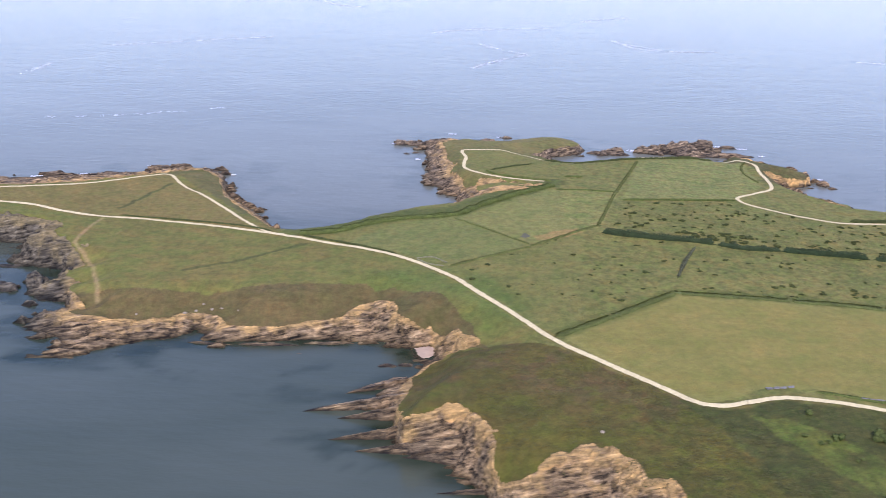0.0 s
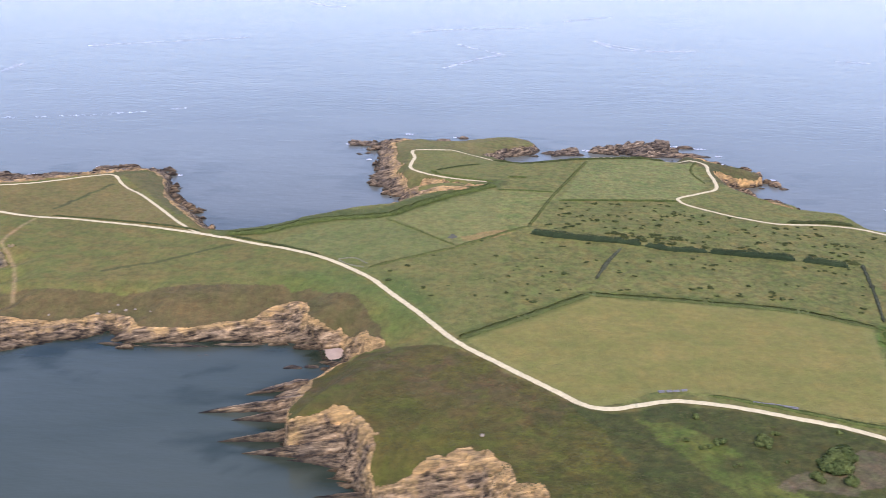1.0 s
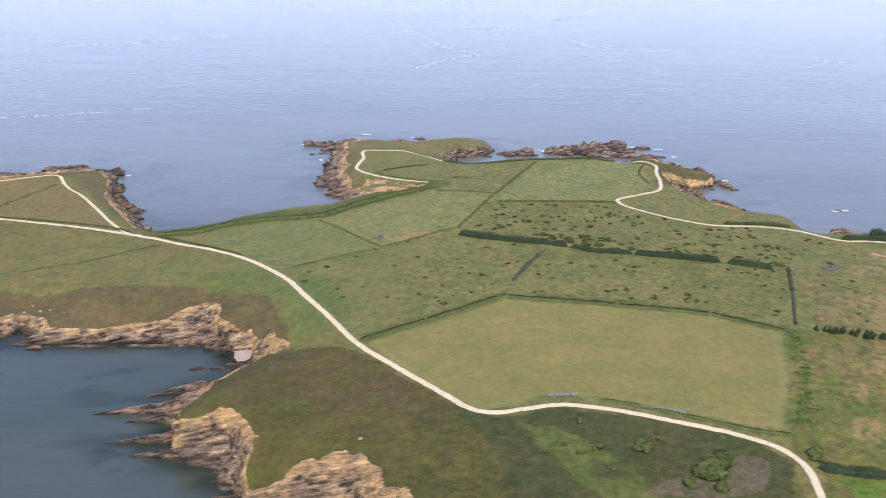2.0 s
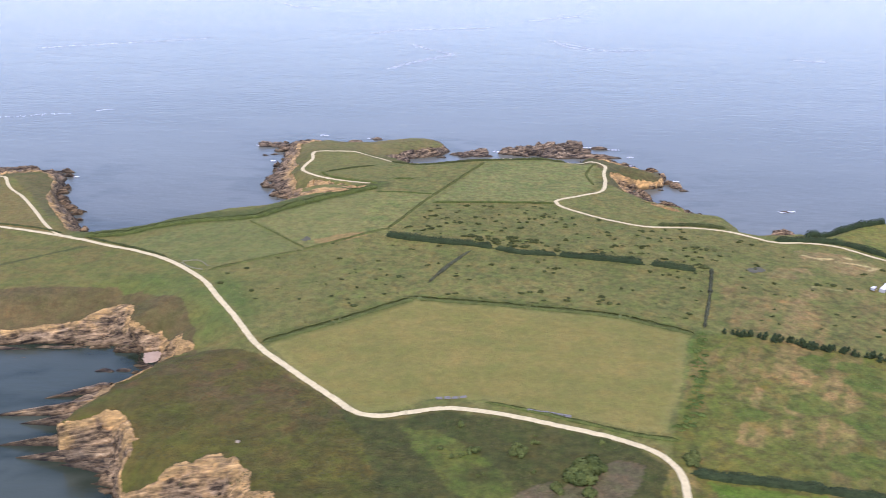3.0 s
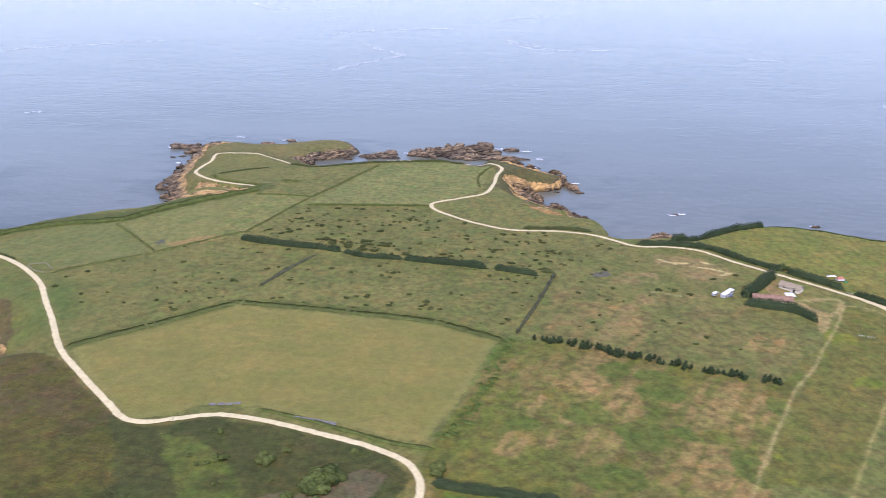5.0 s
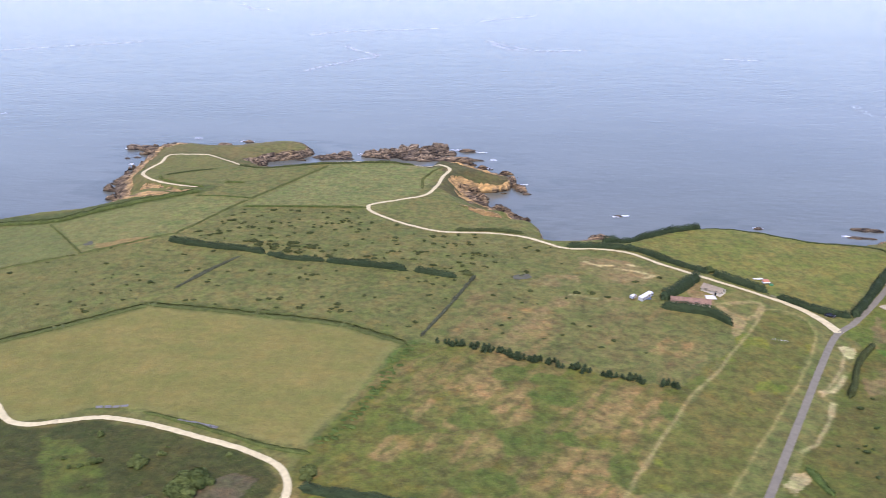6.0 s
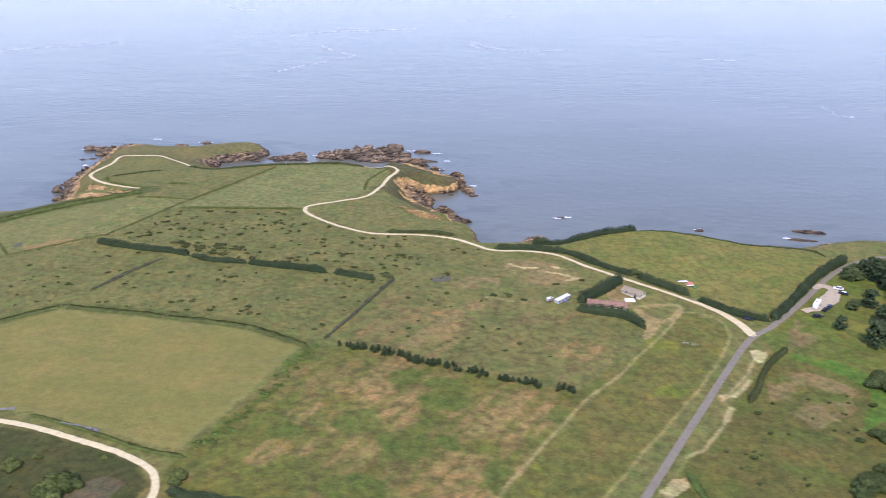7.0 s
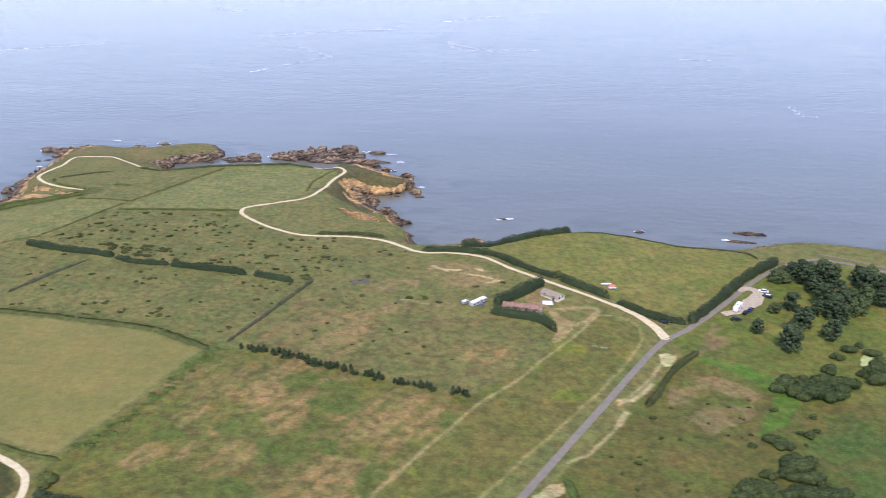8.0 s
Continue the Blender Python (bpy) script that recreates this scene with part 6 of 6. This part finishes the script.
def caravan(x, y, turn, long, wide, tall, label):
    ob = new("caravan")
    boxes("body", PANEL, ob, (0, 0, 0.45, long, wide, tall - 0.45), soft=0.14)
    boxes("roof", WHITE, ob, (0, 0, tall - 0.02, long * 0.96, wide * 0.94, 0.1), soft=0.03)
    n = max(2, int(long / 2))
    for k in range(n):
        for dy in (-wide / 2, wide / 2):
            boxes("window", GLASS, ob, ((k + 0.5) * long / n - long / 2, dy, tall * 0.5, long / n * 0.5, 0.05, 0.6))
    boxes("door", SLATE, ob, (long * 0.08, -wide / 2 - 0.01, 0.5, 0.65, 0.05, 1.75))
    for dy in (-wide / 2 + 0.12, wide / 2 - 0.12):
        wheel(ob, -0.3, dy, 0.3, 0.2)
    return tagged(seat_on_ground(ob, x, y, turn), label, "caravan")


def house(x, y, turn, long, wide, wall_high, roof_high, wall_mat, roof_mat, label):
    ob = new("house")
    h, g = wall_high, wall_high + roof_high
    bm = bmesh.new()
    ends = []
    for s in (-1, 1):
        ends.append([bm.verts.new((s * long / 2, a * wide / 2, b)) for a, b in ((-1, -0.5), (1, -0.5), (1, h), (0, g), (-1, h))])
    bm.faces.new(ends[0])
    bm.faces.new(ends[1][::-1])
    for i in range(5):
        bm.faces.new((ends[0][i], ends[1][i], ends[1][(i + 1) % 5], ends[0][(i + 1) % 5]))
    bmesh.ops.recalc_face_normals(bm, faces=bm.faces)
    part("wall", bm, wall_mat, ob)
    for s in (-1, 1):
        bm = bmesh.new()
        rows = 7
        # one slab whose upper side steps down course by course
        upper, lower = [], []
        for k in range(rows):
            t0, t1 = k / rows, (k + 1) / rows
            upper += [(t0, 0.16), (t1, 0.19)]
        lower = [(1.0, 0.06), (0.0, 0.06)]
        edge = []
        for t, lift in upper + lower:
            out, up = s * (wide / 2 + 0.35) * t, g - (roof_high + 0.24) * t + lift
            edge.append([bm.verts.new((e * (long / 2 + 0.3), out, up)) for e in (-1, 1)])
        for a, c in zip(edge, edge[1:] + edge[:1]):
            bm.faces.new((a[0], a[1], c[1], c[0]))
        bm.faces.new([v[0] for v in edge])
        bm.faces.new([v[1] for v in edge][::-1])
        bmesh.ops.recalc_face_normals(bm, faces=bm.faces)
        part("roof", bm, roof_mat, ob)
    boxes("ridge", roof_mat, ob, (0, 0, g + 0.08, long + 0.5, 0.3, 0.14), soft=0.04)
    n = max(2, int(long / 3.2))
    for k in range(n):
        dx = (k + 0.5) * long / n - long / 2
        name = "door" if k == n // 2 else "window"
        size = (0.9, 0.08, 1.9) if name == "door" else (0.9, 0.08, 0.9)
        z = 0.05 if name == "door" else 0.95
        boxes(name, GLASS, ob, (dx, -wide / 2 - 0.01, z, *size))
    for dy in (-wide * 0.22, wide * 0.22):
        w = boxes("window", GLASS, ob, (long / 2 + 0.01, dy, 0.8, 0.08, 0.8, 1.1))
        boxes("sill", WHITE, w, (long / 2 + 0.06, dy, 0.72, 0.14, 0.95, 0.07))
    return tagged(seat_on_ground(ob, x, y, turn), label, "house")


house(309.6, 369.6, -36, 8.4, 4.6, 1.6, 1.1, CREAM, SLATE, "low cream house with a weathered grey roof")
house(298.2, 354.8, -7, 14.9, 4.4, 1.6, 1.0, CREAM, TILE, "long low house with a mossy red roof")
caravan(280.9, 355.9, 51, 8.0, 2.1, 1.9, "long white mobile home on the bare camping field")
caravan(275.9, 354.8, 43, 2.6, 1.6, 1.5, "small white caravan on the bare camping field")
motorhome(383.0, 374.9, 62)
car(396.8, 394.0, 165, WHITE, "white car parked on pale gravel")
car(397.5, 389.4, 150, BLACK, "black car with a white roof on gravel", WHITE)
car(388.1, 375.5, 58, NAVY, "dark blue car parked on pale gravel")
car(385.9, 372.6, 52, BLACK, "black car parked on pale gravel")
car(381.0, 365.9, 10, BLACK, "black car parked beside the gravel loop")
car(352.6, 357.6, -20, BLACK, "black car parked by the track hedge")


def sheet(name, x, y, turn, long, wide, thick, mat, label, category):
    """A sagging sheet laid over something flat."""
    n = 10
    u, v = np.meshgrid(np.linspace(-0.5, 0.5, n), np.linspace(-0.5, 0.5, n))
    edge = np.maximum(np.abs(u), np.abs(v)) * 2
    z = thick * (1 - edge ** 6) + 0.05 * np.sin(u * 17 + v * 9) * (1 - edge ** 2)
    ob = new(name, mesh_of(name, np.stack([u * long, v * wide, z - 0.02], -1).reshape(-1, 3), grid_faces(n, n), mat, True))
    solid = ob.modifiers.new("thickness", "SOLIDIFY")
    solid.thickness = 0.04
    return tagged(seat_on_ground(ob, x, y, turn), label, category)


sheet("pool_cover", 307.6, 364.0, 7, 4.4, 3.4, 0.5, WHITE, "white cover over a small pool by the house", "cover")
sheet("tarpaulin", 281.8, 356.0, 25, 2.6, 1.8, 0.9, BLUE, "faded blue tarpaulin over camping gear beside the mobile home", "tarpaulin")
sheet("tarpaulin", 335.9, 382.6, 10, 1.8, 1.4, 0.7, GREEN_SHEET, "green tarpaulin beside the field hedge", "tarpaulin")
sheet("tarpaulin", 331.6, 387.9, 10, 4.6, 1.0, 0.4, WHITE, "narrow white tarpaulin lying in the field", "tarpaulin")


def trailer(x, y, turn):
    ob = new("trailer_tent")
    boxes("body", WHITE, ob, (0, 0, 0.5, 3.0, 1.7, 0.6), soft=0.06)
    bm = bmesh.new()
    block(bm, 0, 0, 1.08, 3.1, 1.8, 0.8, 0.6, 0.05)
    part("canvas", bm, ORANGE, ob, "faded orange canvas")
    for dy in (-0.8, 0.8):
        wheel(ob, 0, dy, 0.28, 0.18)
    boxes("drawbar", SLATE, ob, (2.0, 0, 0.45, 1.2, 0.1, 0.1))
    return tagged(seat_on_ground(ob, x, y, turn), "trailer tent with faded orange canvas by the hedge", "trailer")


trailer(333.9, 383.8, 10)


def stone_wall(name, line, wide, tall, label):
    centre = spline(line, 0.9)
    verts, n = [], 6
    profile = [(-0.5, -0.3), (-0.46, 0.75), (-0.22, 1.0), (0.22, 1.0), (0.46, 0.75), (0.5, -0.3)]
    for k, p in enumerate(centre):
        a, b = Vector(centre[max(k - 1, 0)]), Vector(centre[min(k + 1, len(centre) - 1)])
        d = (b - a).normalized()
        side = Vector((-d.y, d.x))
        for i, (u, w) in enumerate(profile):
            j = 0.12 * noise.noise((p[0] * 1.3, p[1] * 1.3, i * 3.1))
            q = Vector(p) + side * (u * wide + j)
            verts.append((q.x, q.y, height(*p) + w * tall + j))
    ob = new(name, mesh_of(name, verts, grid_faces(n, len(centre)), WALL_STONE))
    return tagged(ob, label, "wall")


stone_wall("stone_wall", [(-10.3, 361.4), (-3.8, 362.4), (2.6, 356.1)], 0.6, 0.45, "ruined low grey stone wall in the pasture")
stone_wall("stone_wall", [(-10.3, 360.3), (-4.8, 355.1), (1.3, 352.5)], 0.6, 0.4, "ruined low grey stone wall in the pasture")
stone_wall("stone_wall", [(430.1, 437.9), (438.1, 435.3), (448, 430.1), (458, 425)], 0.8, 0.9, "low grey stone wall beside the road")
stone_wall("gate_pier", [(332.7, 370.6), (334.7, 369.5)], 0.8, 1.0, "pale stone pier at the gap in the hedge")


def pipes(x0, y0, x1, y1, seed):
    """Long bundles of pipe laid end to end on the grass."""
    rng = np.random.default_rng(seed)
    ob = new("pipe_stack")
    long = math.hypot(x1 - x0, y1 - y0)
    turn = math.degrees(math.atan2(y1 - y0, x1 - x0))
    seat_on_ground(ob, (x0 + x1) / 2, (y0 + y1) / 2, turn)
    n = int(long / 2.1)
    for k in range(n):
        for row, z in ((-0.34, 0.16), (0.0, 0.16), (0.34, 0.16), (-0.17, 0.42), (0.17, 0.42)):
            if z > 0.3 and rng.random() < 0.35:
                continue
            bm = bmesh.new()
            bmesh.ops.create_cone(bm, cap_ends=True, segments=8, radius1=0.16, radius2=0.16, depth=1.95,
                                  matrix=pose((k + 0.5) * long / n - long / 2 + rng.uniform(-0.1, 0.1), row + rng.uniform(-0.05, 0.05), z, 0, 90, rng.uniform(-3, 3)))
            part("pipe", bm, PIPE, ob)
    return tagged(ob, "long stack of pale grey pipes beside the mown field", "pipes", "pipe stacks by the field")


pipes(104.4, 252.0, 114.2, 253.6, 501)
pipes(132.4, 246.7, 145.4, 243.7, 502)


def pool(name, outline, mat, label, category="pond"):
    ring = spline(outline + outline[:1], 0.8)[:-1]
    bm = bmesh.new()
    low = sum(height(x, y) for x, y in ring) / len(ring)
    rim = [bm.verts.new((x + 0.8 * noise.noise((x * 0.9, y * 0.9, 1)), y + 0.8 * noise.noise((x * 0.9, y * 0.9, 5)), height(x, y) + 0.12)) for x, y in ring]
    mid = bm.verts.new((sum(p[0] for p in ring) / len(ring), sum(p[1] for p in ring) / len(ring), low + 0.14))
    for a, b in zip(rim, rim[1:] + rim[:1]):
        bm.faces.new((a, b, mid))
    bmesh.ops.recalc_face_normals(bm, faces=bm.faces)
    return tagged(part(name, bm, mat), label, category, kind="structure")


pool("pond", [(227.8, 367.4), (234, 370.5), (235.7, 366.5), (229.5, 363.8)], POND, "small grey pond in the rough pasture")
pool("pond", [(36, 385.3), (37.7, 389.7), (40.3, 386.2), (37.9, 384.1)], POND, "small grey pond at the pasture corner")
pool("pond", [(420.9, 342.7), (423.6, 346.7), (427.8, 350.1), (429.2, 347.5), (426.2, 342.3), (422.5, 338.2), (420.6, 339.1)], DUCKWEED, "small pond covered with pale duckweed")
ribbon("gravel_loop", [(376.7, 369.7), (382.3, 373.3), (387.5, 379.3), (392.1, 386.3), (394.6, 392), (393.5, 395), (390.5, 396.1), (386, 394.1)], 3.2, 0.2, GRAVEL, "pale gravel parking loop beside the road", 0.6, (390.0, 383.3, 15, 4.0))


COVE_SAND = [(-9.1, 308.1), (-6.2, 300.3), (-2, 301.5), (3.2, 308.9), (2.1, 311.6), (-3.3, 310.3)]


def beach(outline, z, label):
    bm = bmesh.new()
    rim = [bm.verts.new((x + 0.9 * noise.noise((x, y, 3)), y + 0.9 * noise.noise((x, y, 9)), 0.1)) for x, y in spline(outline + outline[:1], 0.8)[:-1]]
    mid = bm.verts.new((sum(v.co.x for v in rim) / len(rim), sum(v.co.y for v in rim) / len(rim), z))
    for a, b in zip(rim, rim[1:] + rim[:1]):
        bm.faces.new((a, b, mid))
    bmesh.ops.subdivide_edges(bm, edges=bm.edges, cuts=2, use_grid_fill=True)
    bmesh.ops.recalc_face_normals(bm, faces=bm.faces)
    return tagged(part("beach", bm, BEACH), label, "beach", kind="structure")


beach(COVE_SAND, 1.3, "small pink sand beach at the foot of the cliff")


def ground_letters():
    """Writing laid out on the grass, too small to read: plain white bars."""
    ob = new("ground_sign")
    seat_on_ground(ob, 324.9, 331.8, -16)
    for k in range(10):
        dx = -5.0 + 1.05 * k + (0.5 if k > 3 else 0.0)
        boxes("bar", PANEL, ob, (dx - 0.2, 0.1 * (k % 2), 0.02, 0.1, 1.3, 0.08))
        if k % 3:
            boxes("bar", PANEL, ob, (dx + 0.1, 0.5 * ((k * 7) % 3 - 1), 0.02, 0.5, 0.12, 0.08))
    return tagged(ob, "row of white marks laid out on the grass strip", "sign")


ground_letters()


def boulder(x, y, size, seed):
    bm = bmesh.new()
    bmesh.ops.create_icosphere(bm, subdivisions=2, radius=1.0)
    for v in bm.verts:
        k = 1 + 0.35 * noise.noise(v.co * 1.7 + Vector((seed, 0, 0)))
        v.co = Vector((v.co.x * size * k * 1.2, v.co.y * size * k, max(v.co.z, -0.5) * size * 0.7 * k))
    ob = part("boulder", bm, PALE_STONE)
    ob.matrix_basis = pose(x, y, height(x, y) + size * 0.2, 0, 0, seed * 40)
    return tagged(ob, "pale weathered boulder on the heath", "boulder", "boulders above the cliff")


for k, (x, y, size) in enumerate([(49.4, 227.9, 0.6), (-96.4, 323.8, 0.6), (-90.3, 324.7, 0.7), (-86.3, 324.6, 0.5), (-100.4, 321.8, 0.7), (-94.4, 327.9, 0.5), (-118.5, 318.9, 0.5), (-79.1, 321.3, 0.4)]):
    boulder(x, y, size, k + 1)
